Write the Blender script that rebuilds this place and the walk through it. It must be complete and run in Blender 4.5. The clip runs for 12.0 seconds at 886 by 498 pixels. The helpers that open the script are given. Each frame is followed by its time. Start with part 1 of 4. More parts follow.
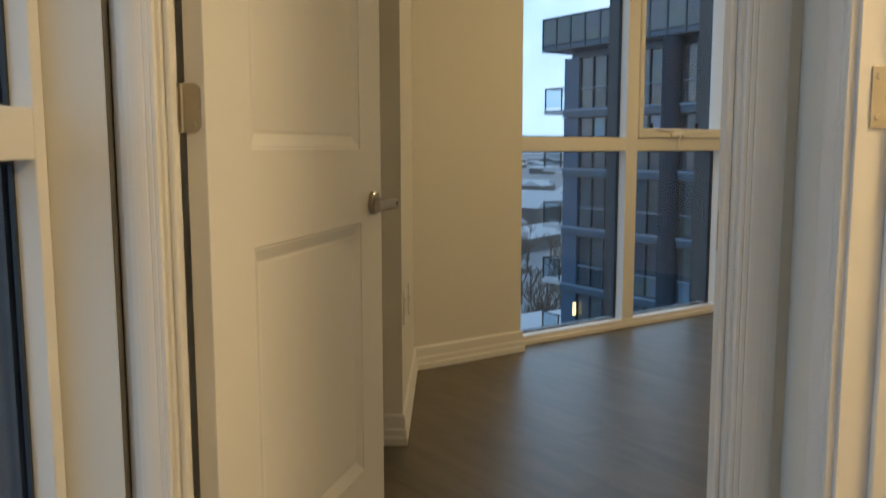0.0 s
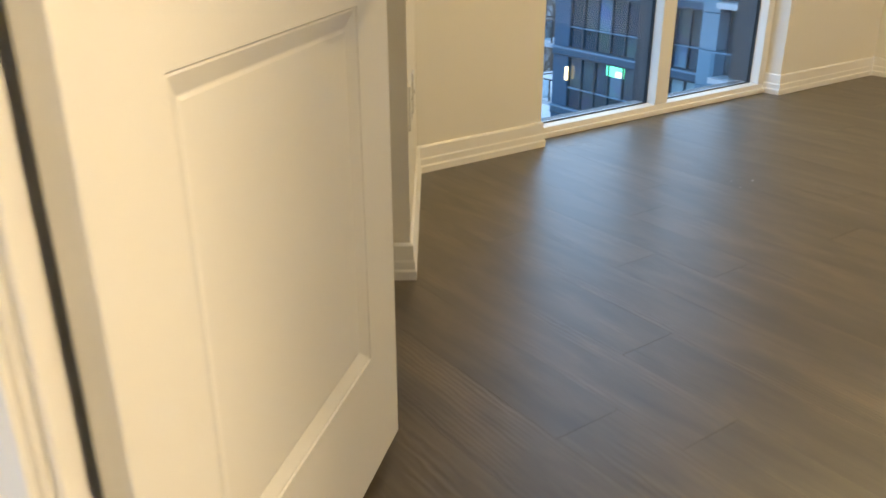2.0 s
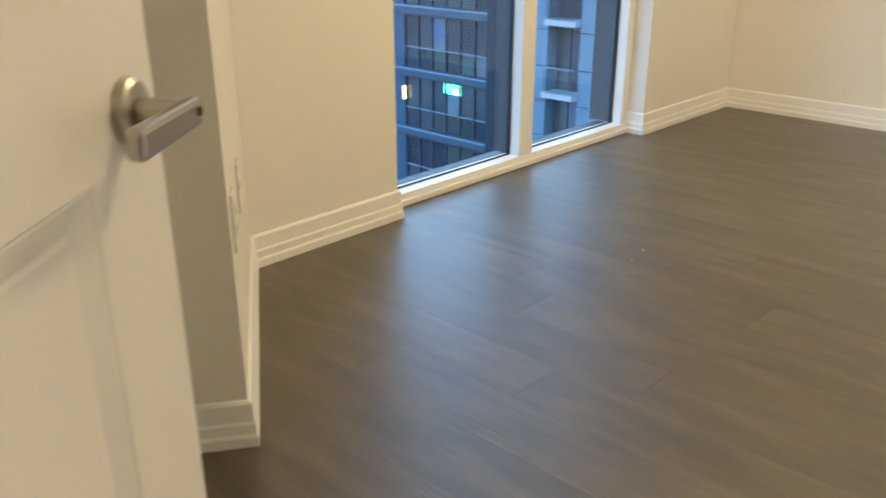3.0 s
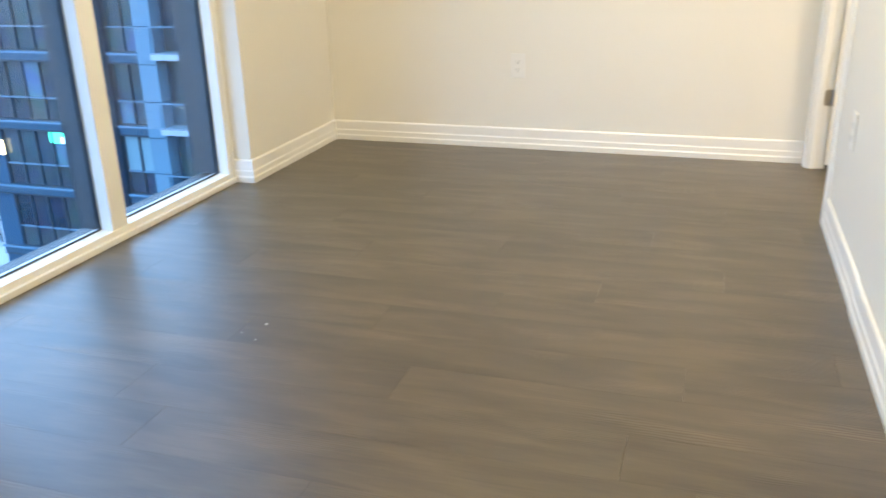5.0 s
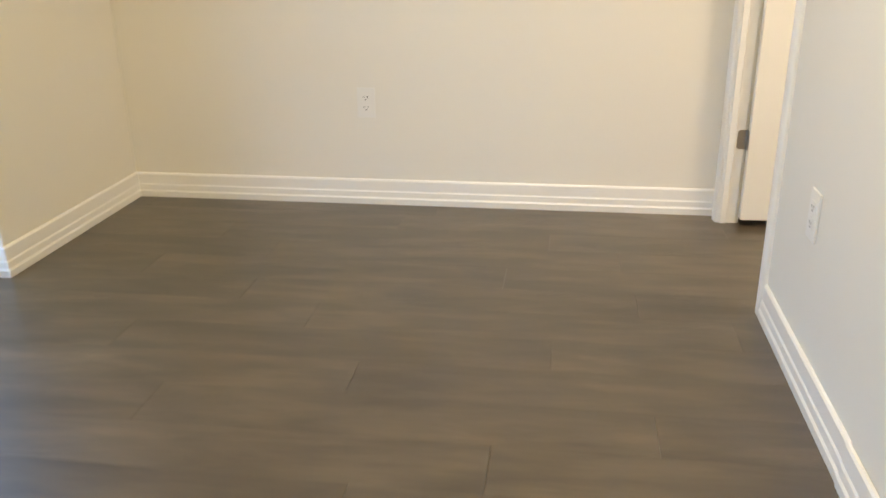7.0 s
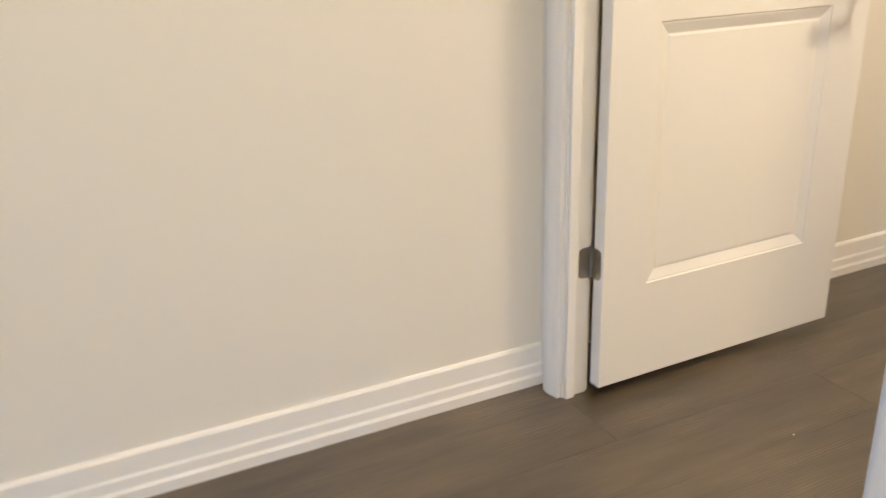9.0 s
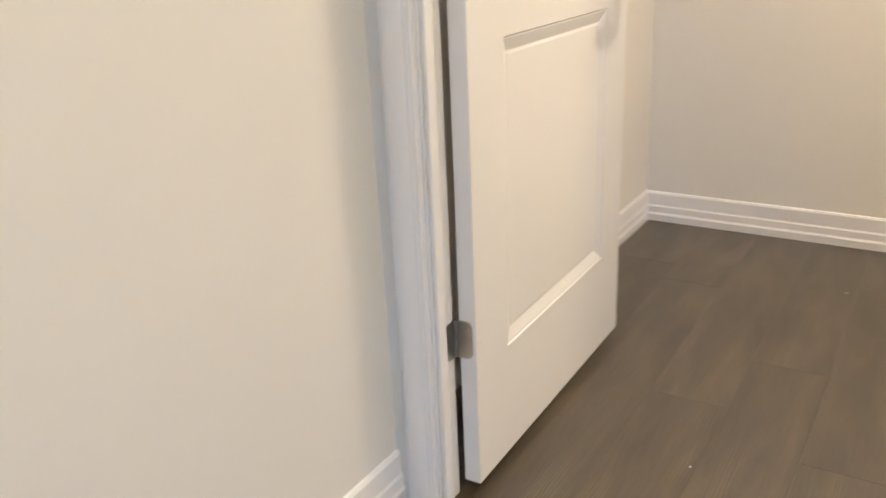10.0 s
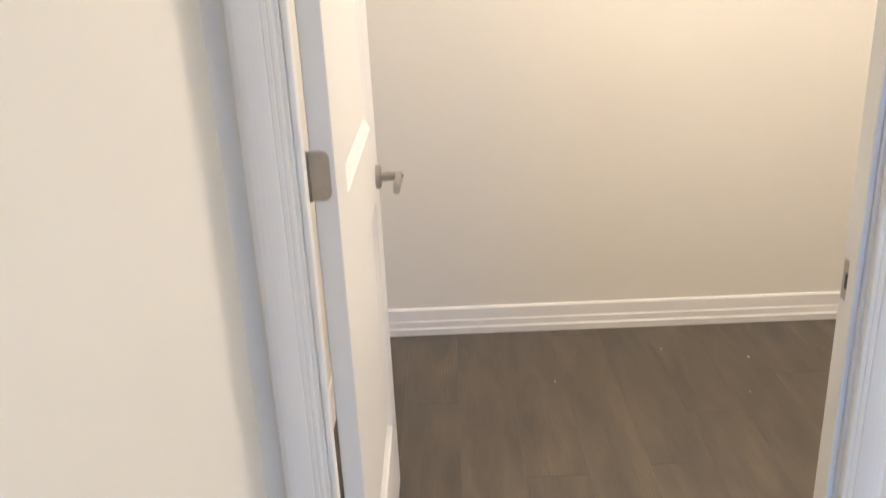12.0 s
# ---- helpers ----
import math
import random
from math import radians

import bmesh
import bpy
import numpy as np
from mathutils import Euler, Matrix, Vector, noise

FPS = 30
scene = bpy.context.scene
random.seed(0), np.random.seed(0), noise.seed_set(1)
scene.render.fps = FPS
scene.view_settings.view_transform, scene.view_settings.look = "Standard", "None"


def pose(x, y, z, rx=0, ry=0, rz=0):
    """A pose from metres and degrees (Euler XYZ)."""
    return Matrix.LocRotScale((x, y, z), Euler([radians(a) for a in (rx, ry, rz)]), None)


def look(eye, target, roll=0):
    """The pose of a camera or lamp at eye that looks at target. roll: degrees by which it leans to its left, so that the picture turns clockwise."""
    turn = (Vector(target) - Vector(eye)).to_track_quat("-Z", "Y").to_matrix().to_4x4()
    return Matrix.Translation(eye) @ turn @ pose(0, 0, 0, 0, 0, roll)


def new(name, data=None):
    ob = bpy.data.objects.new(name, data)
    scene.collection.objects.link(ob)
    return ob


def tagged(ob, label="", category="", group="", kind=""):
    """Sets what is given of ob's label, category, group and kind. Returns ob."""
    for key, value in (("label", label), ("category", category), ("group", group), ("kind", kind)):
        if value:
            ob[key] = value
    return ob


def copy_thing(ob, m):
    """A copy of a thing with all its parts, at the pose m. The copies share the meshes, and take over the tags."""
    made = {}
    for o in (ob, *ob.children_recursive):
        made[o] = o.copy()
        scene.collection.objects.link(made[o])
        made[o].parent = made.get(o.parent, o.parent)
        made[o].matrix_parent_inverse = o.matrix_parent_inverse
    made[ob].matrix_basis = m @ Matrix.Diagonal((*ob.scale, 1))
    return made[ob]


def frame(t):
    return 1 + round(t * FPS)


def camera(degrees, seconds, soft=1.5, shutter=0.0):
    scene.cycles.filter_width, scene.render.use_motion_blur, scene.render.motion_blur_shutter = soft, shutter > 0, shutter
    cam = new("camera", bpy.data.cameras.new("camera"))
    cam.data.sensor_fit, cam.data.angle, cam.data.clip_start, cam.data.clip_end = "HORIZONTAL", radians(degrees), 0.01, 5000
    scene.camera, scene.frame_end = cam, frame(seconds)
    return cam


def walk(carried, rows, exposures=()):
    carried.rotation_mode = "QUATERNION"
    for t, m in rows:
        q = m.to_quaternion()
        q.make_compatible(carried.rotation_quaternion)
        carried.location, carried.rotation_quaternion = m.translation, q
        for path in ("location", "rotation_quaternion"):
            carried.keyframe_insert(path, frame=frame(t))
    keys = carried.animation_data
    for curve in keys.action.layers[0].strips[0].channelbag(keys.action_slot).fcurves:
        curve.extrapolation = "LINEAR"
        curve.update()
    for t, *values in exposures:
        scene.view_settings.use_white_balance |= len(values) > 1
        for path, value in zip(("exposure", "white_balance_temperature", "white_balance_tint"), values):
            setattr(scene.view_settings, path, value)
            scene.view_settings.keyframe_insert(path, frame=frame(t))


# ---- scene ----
cam = camera(56.0, 12.0, shutter=0.4)
PATH = [
    (0, (-0.002, 0.402, 0.999), (-1.636, 1.53, 0.756), -0.1),
    (0.5, (-0.018, 0.424, 0.994), (-1.637, 1.493, 0.508), -0.4),
    (1, (-0.119, 0.463, 0.994), (-1.67, 1.475, 0.239), -0.3),
    (1.5, (-0.334, 0.546, 0.989), (-1.876, 1.549, 0.203), -0.2),
    (2, (-0.571, 0.696, 0.977), (-2.068, 1.765, 0.192), -0.1),
    (2.5, (-0.842, 0.88, 1.005), (-2.238, 2.088, 0.236), 0.1),
    (4.5, (-1.206, 1.383, 1.028), (-1.99, 3.083, 0.324), -1.4),
    (5, (-1.121, 1.414, 1.037), (-1.703, 3.194, 0.334), -1.4),
    (5.5, (-1.096, 1.442, 1.057), (-1.521, 3.262, 0.343), -1.3),
    (6, (-1.129, 1.556, 1.069), (-1.5, 3.385, 0.351), -1.2),
    (6.5, (-1.185, 1.903, 1.086), (-1.537, 3.733, 0.359), -1.1),
    (8.5, (-1.545, 3.656, 1.010), (-1.134, 5.483, 0.326), -1.3),
    (9, (-1.630, 4.062, 1.015), (-0.833, 5.736, 0.309), -2.0),
    (9.5, (-1.718, 4.422, 0.988), (-0.51, 5.826, 0.292), -2.5),
    (10, (-1.732, 4.765, 1.003), (-0.159, 5.756, 0.289), -2.6),
    (10.5, (-1.661, 5.062, 1.052), (0.119, 5.578, 0.32), -2.1),
    (11, (-1.650, 5.235, 1.122), (0.221, 5.447, 0.399), -2.2),
    (11.5, (-1.711, 5.256, 1.212), (0.141, 5.308, 0.492), -2.5),
    (12, (-1.74, 5.252, 1.356), (0.144, 5.281, 0.666), -2.7),
]
walk(cam, [(t, look(eye, target, roll)) for t, eye, target, roll in PATH],
     exposures=[(0, -1.46, 8400, 10), (0.7, -0.88, 8000, 10), (1.2, -0.40, 7750, 10), (2.6, -0.26, 7100, 9), (4.4, 0.26, 6250, 7), (5.5, 0.12, 6150, 7), (6.5, -0.04, 6450, 8), (8.5, -0.21, 6550, 11), (9.5, -0.25, 6200, 12), (10.5, -0.20, 5850, 13), (11.1, -0.14, 5500, 14), (11.6, -0.11, 5550, 14), (12, -0.18, 5700, 13)])

# ---- world, sun and lamps ----
world = bpy.data.worlds.new("dusk_sky")
scene.world = world
world.use_nodes = True
wt = world.node_tree
wt.nodes.clear()
wout = wt.nodes.new("ShaderNodeOutputWorld")
wbg = wt.nodes.new("ShaderNodeBackground")
wbg.inputs["Strength"].default_value = 0.15
sky = wt.nodes.new("ShaderNodeTexSky")
sky.sky_type = "NISHITA"
sky.sun_disc = False
sky.sun_elevation = radians(6)
sky.sun_rotation = radians(200)
sky.air_density, sky.dust_density, sky.ozone_density = 1.6, 1.5, 4.0
cloud = wt.nodes.new("ShaderNodeTexNoise")
cloud.inputs["Scale"].default_value = 4.0
cloud.inputs["Detail"].default_value = 6.0
cramp = wt.nodes.new("ShaderNodeValToRGB")
cramp.color_ramp.elements[0].position, cramp.color_ramp.elements[0].color = 0.38, (0, 0, 0, 1)
cramp.color_ramp.elements[1].position, cramp.color_ramp.elements[1].color = 0.62, (1, 1, 1, 1)
cmix = wt.nodes.new("ShaderNodeMixRGB")
ccol = wt.nodes.new("ShaderNodeMixRGB")
ccol.inputs[1].default_value, ccol.inputs[2].default_value = (11.5, 22.5, 40.0, 1), (19.0, 29.0, 43.0, 1)
wt.links.new(cramp.outputs["Color"], ccol.inputs[0])
wt.links.new(ccol.outputs["Color"], cmix.inputs[2])
cfac = wt.nodes.new("ShaderNodeMath")
cfac.operation = "MULTIPLY_ADD"
cfac.inputs[1].default_value, cfac.inputs[2].default_value = 0.3, 0.65
wt.links.new(cloud.outputs["Fac"], cramp.inputs["Fac"])
wt.links.new(cramp.outputs["Color"], cfac.inputs[0])
wt.links.new(cfac.outputs[0], cmix.inputs[0])
wt.links.new(sky.outputs["Color"], cmix.inputs[1])
wt.links.new(cmix.outputs["Color"], wbg.inputs["Color"])
wt.links.new(wbg.outputs["Background"], wout.inputs["Surface"])

sun = new("sun", bpy.data.lights.new("sun", "SUN"))
sun.data.energy, sun.data.angle, sun.data.color = 0.5, radians(12), (1.0, 0.9, 0.8)
sun.matrix_world = look((0, 0, 40), (0 + 3.4, -9.4, 40 - 1.2))

WARM = (1.0, 0.775, 0.42)


def lamp(x, y, z, watts, radius, color):
    """The light of a flush ceiling lamp, a disc just under its glass."""
    ob = new("lamp", bpy.data.lights.new("lamp", "AREA"))
    ob.data.shape, ob.data.size, ob.data.energy, ob.data.color = "DISK", radius * 2, watts, color
    ob.location = (x, y, z)
    return ob


# ---- materials ----
def principled(name, color, rough=0.5, metal=0.0, spec=0.5):
    m = bpy.data.materials.new(name)
    m.use_nodes = True
    b = m.node_tree.nodes["Principled BSDF"]
    b.inputs["Base Color"].default_value = (*color, 1)
    b.inputs["Roughness"].default_value = rough
    b.inputs["Metallic"].default_value = metal
    b.inputs["Specular IOR Level"].default_value = spec
    return m


def surface(name, c0, c1, scale, rough=(0.5, 0.6), bump=0.0, bump_scale=200, metal=0.0, spec=0.5, stretch=(1, 1, 1)):
    """Two-scale variation of colour, roughness and fine relief in object space."""
    m = principled(name, c0, rough[0], metal, spec)
    nt = m.node_tree
    b = nt.nodes["Principled BSDF"]
    tc = nt.nodes.new("ShaderNodeTexCoord")
    mp = nt.nodes.new("ShaderNodeMapping")
    mp.inputs["Scale"].default_value = stretch
    nt.links.new(tc.outputs["Object"], mp.inputs["Vector"])
    n = nt.nodes.new("ShaderNodeTexNoise")
    n.inputs["Scale"].default_value, n.inputs["Detail"].default_value = scale, 5
    nt.links.new(mp.outputs["Vector"], n.inputs["Vector"])
    mix = nt.nodes.new("ShaderNodeMixRGB")
    mix.inputs[1].default_value, mix.inputs[2].default_value = (*c0, 1), (*c1, 1)
    nt.links.new(n.outputs["Fac"], mix.inputs[0])
    nt.links.new(mix.outputs["Color"], b.inputs["Base Color"])
    mr = nt.nodes.new("ShaderNodeMapRange")
    mr.inputs["To Min"].default_value, mr.inputs["To Max"].default_value = rough
    nt.links.new(n.outputs["Fac"], mr.inputs["Value"])
    nt.links.new(mr.outputs["Result"], b.inputs["Roughness"])
    if bump:
        n2 = nt.nodes.new("ShaderNodeTexNoise")
        n2.inputs["Scale"].default_value, n2.inputs["Detail"].default_value = bump_scale, 3
        nt.links.new(mp.outputs["Vector"], n2.inputs["Vector"])
        bp = nt.nodes.new("ShaderNodeBump")
        bp.inputs["Strength"].default_value, bp.inputs["Distance"].default_value = bump, 0.002
        nt.links.new(n2.outputs["Fac"], bp.inputs["Height"])
        nt.links.new(bp.outputs["Normal"], b.inputs["Normal"])
    return m


def plank_material():
    """Grey-brown embossed vinyl or laminate plank: long grain, knots, a tone of its own for each board."""
    m = principled("plank_wood", (0.15, 0.12, 0.1), 0.40, 0, 0.85)
    nt = m.node_tree
    b = nt.nodes["Principled BSDF"]
    b.inputs["Coat Weight"].default_value, b.inputs["Coat Roughness"].default_value = 0.46, 0.34
    tc = nt.nodes.new("ShaderNodeTexCoord")
    info = nt.nodes.new("ShaderNodeObjectInfo")
    sep = nt.nodes.new("ShaderNodeCombineXYZ")
    mul = nt.nodes.new("ShaderNodeMath")
    mul.operation, mul.inputs[1].default_value = "MULTIPLY", 37.0
    nt.links.new(info.outputs["Random"], mul.inputs[0])
    nt.links.new(mul.outputs[0], sep.inputs["X"])
    nt.links.new(mul.outputs[0], sep.inputs["Z"])
    add = nt.nodes.new("ShaderNodeVectorMath")
    nt.links.new(tc.outputs["Object"], add.inputs[0])
    nt.links.new(sep.outputs[0], add.inputs[1])

    def noise_at(sx, sy, scale, detail, dist=0.0):
        mp = nt.nodes.new("ShaderNodeMapping")
        mp.inputs["Scale"].default_value = (sx, sy, 1)
        nt.links.new(add.outputs[0], mp.inputs["Vector"])
        n = nt.nodes.new("ShaderNodeTexNoise")
        n.inputs["Scale"].default_value, n.inputs["Detail"].default_value, n.inputs["Distortion"].default_value = scale, detail, dist
        nt.links.new(mp.outputs["Vector"], n.inputs["Vector"])
        return n

    broad = noise_at(1.1, 4.8, 2.6, 5, 0.5)
    grain = noise_at(1.6, 24, 6, 6, 0.35)
    fine = noise_at(4, 60, 8, 3)
    ramp = nt.nodes.new("ShaderNodeValToRGB")
    e = ramp.color_ramp.elements
    e[0].position, e[0].color = 0.34, (0.036, 0.0255, 0.0135, 1)
    e[1].position, e[1].color = 0.68, (0.108, 0.081, 0.050, 1)
    k = ramp.color_ramp.elements.new(0.5)
    k.color = (0.066, 0.049, 0.0295, 1)
    mix1 = nt.nodes.new("ShaderNodeMath")
    mix1.operation, mix1.inputs[1].default_value = "MULTIPLY_ADD", 0.28
    s1 = nt.nodes.new("ShaderNodeMath")
    s1.operation, s1.inputs[1].default_value = "MULTIPLY", 0.72
    nt.links.new(broad.outputs["Fac"], s1.inputs[0])
    nt.links.new(grain.outputs["Fac"], mix1.inputs[0])
    nt.links.new(s1.outputs[0], mix1.inputs[2])
    nt.links.new(mix1.outputs[0], ramp.inputs["Fac"])
    tone = nt.nodes.new("ShaderNodeMapRange")
    tone.inputs["To Min"].default_value, tone.inputs["To Max"].default_value = 0.88, 1.10
    nt.links.new(info.outputs["Random"], tone.inputs["Value"])
    hsv = nt.nodes.new("ShaderNodeHueSaturation")
    nt.links.new(tone.outputs[0], hsv.inputs["Value"])
    nt.links.new(ramp.outputs["Color"], hsv.inputs["Color"])
    nt.links.new(hsv.outputs["Color"], b.inputs["Base Color"])
    rr = nt.nodes.new("ShaderNodeMapRange")
    rr.inputs["To Min"].default_value, rr.inputs["To Max"].default_value = 0.38, 0.48
    nt.links.new(grain.outputs["Fac"], rr.inputs["Value"])
    nt.links.new(rr.outputs[0], b.inputs["Roughness"])
    wmap = nt.nodes.new("ShaderNodeMapping")
    wmap.inputs["Scale"].default_value = (1.6, 7.0, 1)
    nt.links.new(add.outputs[0], wmap.inputs["Vector"])
    rings = nt.nodes.new("ShaderNodeTexWave")
    rings.wave_type = "RINGS"
    rings.inputs["Scale"].default_value, rings.inputs["Distortion"].default_value, rings.inputs["Detail"].default_value = 7.0, 5.0, 3.0
    nt.links.new(wmap.outputs["Vector"], rings.inputs["Vector"])
    spot = noise_at(1.3, 4.5, 2.0, 2)
    cut = nt.nodes.new("ShaderNodeMapRange")
    cut.inputs["From Min"].default_value, cut.inputs["From Max"].default_value = 0.52, 0.66
    nt.links.new(spot.outputs["Fac"], cut.inputs["Value"])
    emboss = nt.nodes.new("ShaderNodeMath")
    emboss.operation = "MULTIPLY"
    nt.links.new(rings.outputs["Fac"], emboss.inputs[0])
    nt.links.new(cut.outputs[0], emboss.inputs[1])
    hs0 = nt.nodes.new("ShaderNodeMath")
    hs0.operation = "ADD"
    nt.links.new(grain.outputs["Fac"], hs0.inputs[0])
    nt.links.new(fine.outputs["Fac"], hs0.inputs[1])
    hsum = nt.nodes.new("ShaderNodeMath")
    hsum.operation, hsum.inputs[1].default_value = "MULTIPLY_ADD", 8.0
    nt.links.new(emboss.outputs[0], hsum.inputs[0])
    nt.links.new(hs0.outputs[0], hsum.inputs[2])
    # Embossed spots are also lightened in the base colour, a painted highlight.
    emboss_glint = nt.nodes.new("ShaderNodeMath")
    emboss_glint.operation, emboss_glint.inputs[1].default_value = "MULTIPLY_ADD", 0.40
    nt.links.new(emboss.outputs[0], emboss_glint.inputs[0])
    nt.links.new(tone.outputs[0], emboss_glint.inputs[2])
    nt.links.new(emboss_glint.outputs[0], hsv.inputs["Value"])
    bp = nt.nodes.new("ShaderNodeBump")
    bp.inputs["Strength"].default_value, bp.inputs["Distance"].default_value = 0.13, 0.0012
    nt.links.new(hsum.outputs[0], bp.inputs["Height"])
    nt.links.new(bp.outputs["Normal"], b.inputs["Normal"])
    return m


def glass_material(name, tint=(0.93, 0.97, 1.0)):
    m = bpy.data.materials.new(name)
    m.use_nodes = True
    nt = m.node_tree
    nt.nodes.clear()
    out = nt.nodes.new("ShaderNodeOutputMaterial")
    tr = nt.nodes.new("ShaderNodeBsdfTransparent")
    tr.inputs["Color"].default_value = (*tint, 1)
    gl = nt.nodes.new("ShaderNodeBsdfGlossy")
    gl.inputs["Roughness"].default_value = 0.015
    lw = nt.nodes.new("ShaderNodeLayerWeight")
    lw.inputs["Blend"].default_value = 0.5
    pw = nt.nodes.new("ShaderNodeMath")
    pw.operation, pw.inputs[1].default_value = "POWER", 5.0
    fr = nt.nodes.new("ShaderNodeMath")
    fr.operation, fr.inputs[1].default_value, fr.inputs[2].default_value = "MULTIPLY_ADD", 0.85, 0.042
    nt.links.new(lw.outputs["Facing"], pw.inputs[0])
    nt.links.new(pw.outputs[0], fr.inputs[0])
    mx = nt.nodes.new("ShaderNodeMixShader")
    nt.links.new(fr.outputs[0], mx.inputs[0])
    nt.links.new(tr.outputs[0], mx.inputs[1])
    nt.links.new(gl.outputs[0], mx.inputs[2])
    nt.links.new(mx.outputs[0], out.inputs["Surface"])
    return m


def tower_glass_material():
    """Tinted panes of the far tower: a tone of its own for each, from dark rooms to pale sky reflection put into the
    colour.
    """
    m = principled("tower_glass", (0.05, 0.06, 0.07), 0.16, 0, 0.8)
    nt = m.node_tree
    b = nt.nodes["Principled BSDF"]
    info = nt.nodes.new("ShaderNodeObjectInfo")
    ramp = nt.nodes.new("ShaderNodeValToRGB")
    e = ramp.color_ramp.elements
    e[0].position, e[0].color = 0.0, (0.012, 0.042, 0.075, 1)
    e[1].position, e[1].color = 1.0, (0.12, 0.24, 0.35, 1)
    ramp.color_ramp.elements.new(0.45).color = (0.046, 0.080, 0.105, 1)
    ramp.color_ramp.elements.new(0.80).color = (0.075, 0.115, 0.135, 1)
    nt.links.new(info.outputs["Random"], ramp.inputs["Fac"])
    tc = nt.nodes.new("ShaderNodeTexCoord")
    n = nt.nodes.new("ShaderNodeTexNoise")
    n.inputs["Scale"].default_value, n.inputs["Detail"].default_value = 0.9, 3
    nt.links.new(tc.outputs["Object"], n.inputs["Vector"])
    mix = nt.nodes.new("ShaderNodeMixRGB")
    mix.blend_type = "MULTIPLY"
    mix.inputs[0].default_value = 0.7
    nt.links.new(ramp.outputs["Color"], mix.inputs[1])
    nt.links.new(n.outputs["Color"], mix.inputs[2])
    nt.links.new(mix.outputs["Color"], b.inputs["Base Color"])
    return m


def glow(name, color, strength):
    m = principled(name, color, 0.6)
    b = m.node_tree.nodes["Principled BSDF"]
    b.inputs["Emission Color"].default_value = (*color, 1)
    b.inputs["Emission Strength"].default_value = strength
    return m


PAINT = surface("wall_paint", (0.75, 0.725, 0.665), (0.79, 0.765, 0.705), 1.1, (0.55, 0.7), 0.12, 260)
CEIL = surface("ceiling_paint", (0.78, 0.77, 0.74), (0.82, 0.81, 0.78), 2, (0.8, 0.9), 0.3, 120)
TRIM = surface("trim_paint", (0.80, 0.79, 0.77), (0.84, 0.83, 0.81), 2.5, (0.30, 0.42), 0.05, 90)
DOORP = surface("door_paint", (0.79, 0.78, 0.755), (0.83, 0.82, 0.795), 1.7, (0.34, 0.46), 0.06, 240, stretch=(1, 1, 0.2))
FRAME = surface("window_frame_paint", (0.78, 0.77, 0.74), (0.82, 0.81, 0.78), 3, (0.35, 0.45), 0.03, 80)
PLASTIC = surface("white_plastic", (0.77, 0.76, 0.73), (0.80, 0.79, 0.76), 8, (0.25, 0.32))
NICKEL = surface("satin_nickel", (0.42, 0.39, 0.34), (0.52, 0.49, 0.44), 30, (0.24, 0.38), 0.05, 500, metal=1.0)
DARKM = principled("dark_slot", (0.02, 0.02, 0.02), 0.5)
SLOTM = principled("outlet_slot", (0.16, 0.155, 0.15), 0.5)
GASKET = surface("dark_window_cap", (0.018, 0.027, 0.040), (0.028, 0.040, 0.055), 6, (0.4, 0.55))
GLASS = glass_material("window_glass")
PLANK = plank_material()
SUBFLOOR = surface("subfloor", (0.03, 0.025, 0.02), (0.04, 0.035, 0.03), 4, (0.8, 0.9))
GROOVE = surface("groove_shade_paint", (0.10, 0.098, 0.092), (0.14, 0.135, 0.125), 6, (0.7, 0.85))
CHIP = principled("paint_chip", (0.8, 0.79, 0.76), 0.7)
SHADE = glow("lamp_glass", (1.0, 0.9, 0.75), 1.5)


# ---- mesh helpers ----
def mesh_object(name, bm, material, parent=None):
    me = bpy.data.meshes.new(name)
    bmesh.ops.recalc_face_normals(bm, faces=bm.faces)
    bm.to_mesh(me)
    bm.free()
    me.materials.append(material)
    ob = new(name, me)
    if parent is not None:
        ob.parent = parent
    return ob


def part(name, bm, material, parent, label=""):
    return tagged(mesh_object(name, bm, material, parent), label)


def empty(name, m, label="", category="", group="", kind=""):
    ob = new(name)
    ob.empty_display_size = 0.1
    ob.matrix_world = m
    return tagged(ob, label, category, group, kind)


def H(r, a):
    """Plan point of the hall, which lies askew to the bedroom: r across, a ahead."""
    return (0.57358 * r - 0.81915 * a, 0.81915 * r + 0.57358 * a)


def prism(poly, z0, z1, bm=None):
    bm = bm or bmesh.new()
    lo = [bm.verts.new((x, y, z0)) for x, y in poly]
    hi = [bm.verts.new((x, y, z1)) for x, y in poly]
    bm.faces.new(lo[::-1])
    bm.faces.new(hi)
    n = len(poly)
    for i in range(n):
        j = (i + 1) % n
        bm.faces.new((lo[i], lo[j], hi[j], hi[i]))
    return bm


def box(x0, x1, y0, y1, z0, z1, bevel=0.0, bm=None):
    b = bmesh.new()
    prism([(x0, y0), (x1, y0), (x1, y1), (x0, y1)], z0, z1, b)
    if bevel:
        bmesh.ops.bevel(b, geom=b.edges[:], offset=bevel, segments=2, affect="EDGES", profile=0.5)
    if bm is None:
        return b
    me = bpy.data.meshes.new("tmp")
    b.to_mesh(me)
    b.free()
    bm.from_mesh(me)
    bpy.data.meshes.remove(me)
    return bm


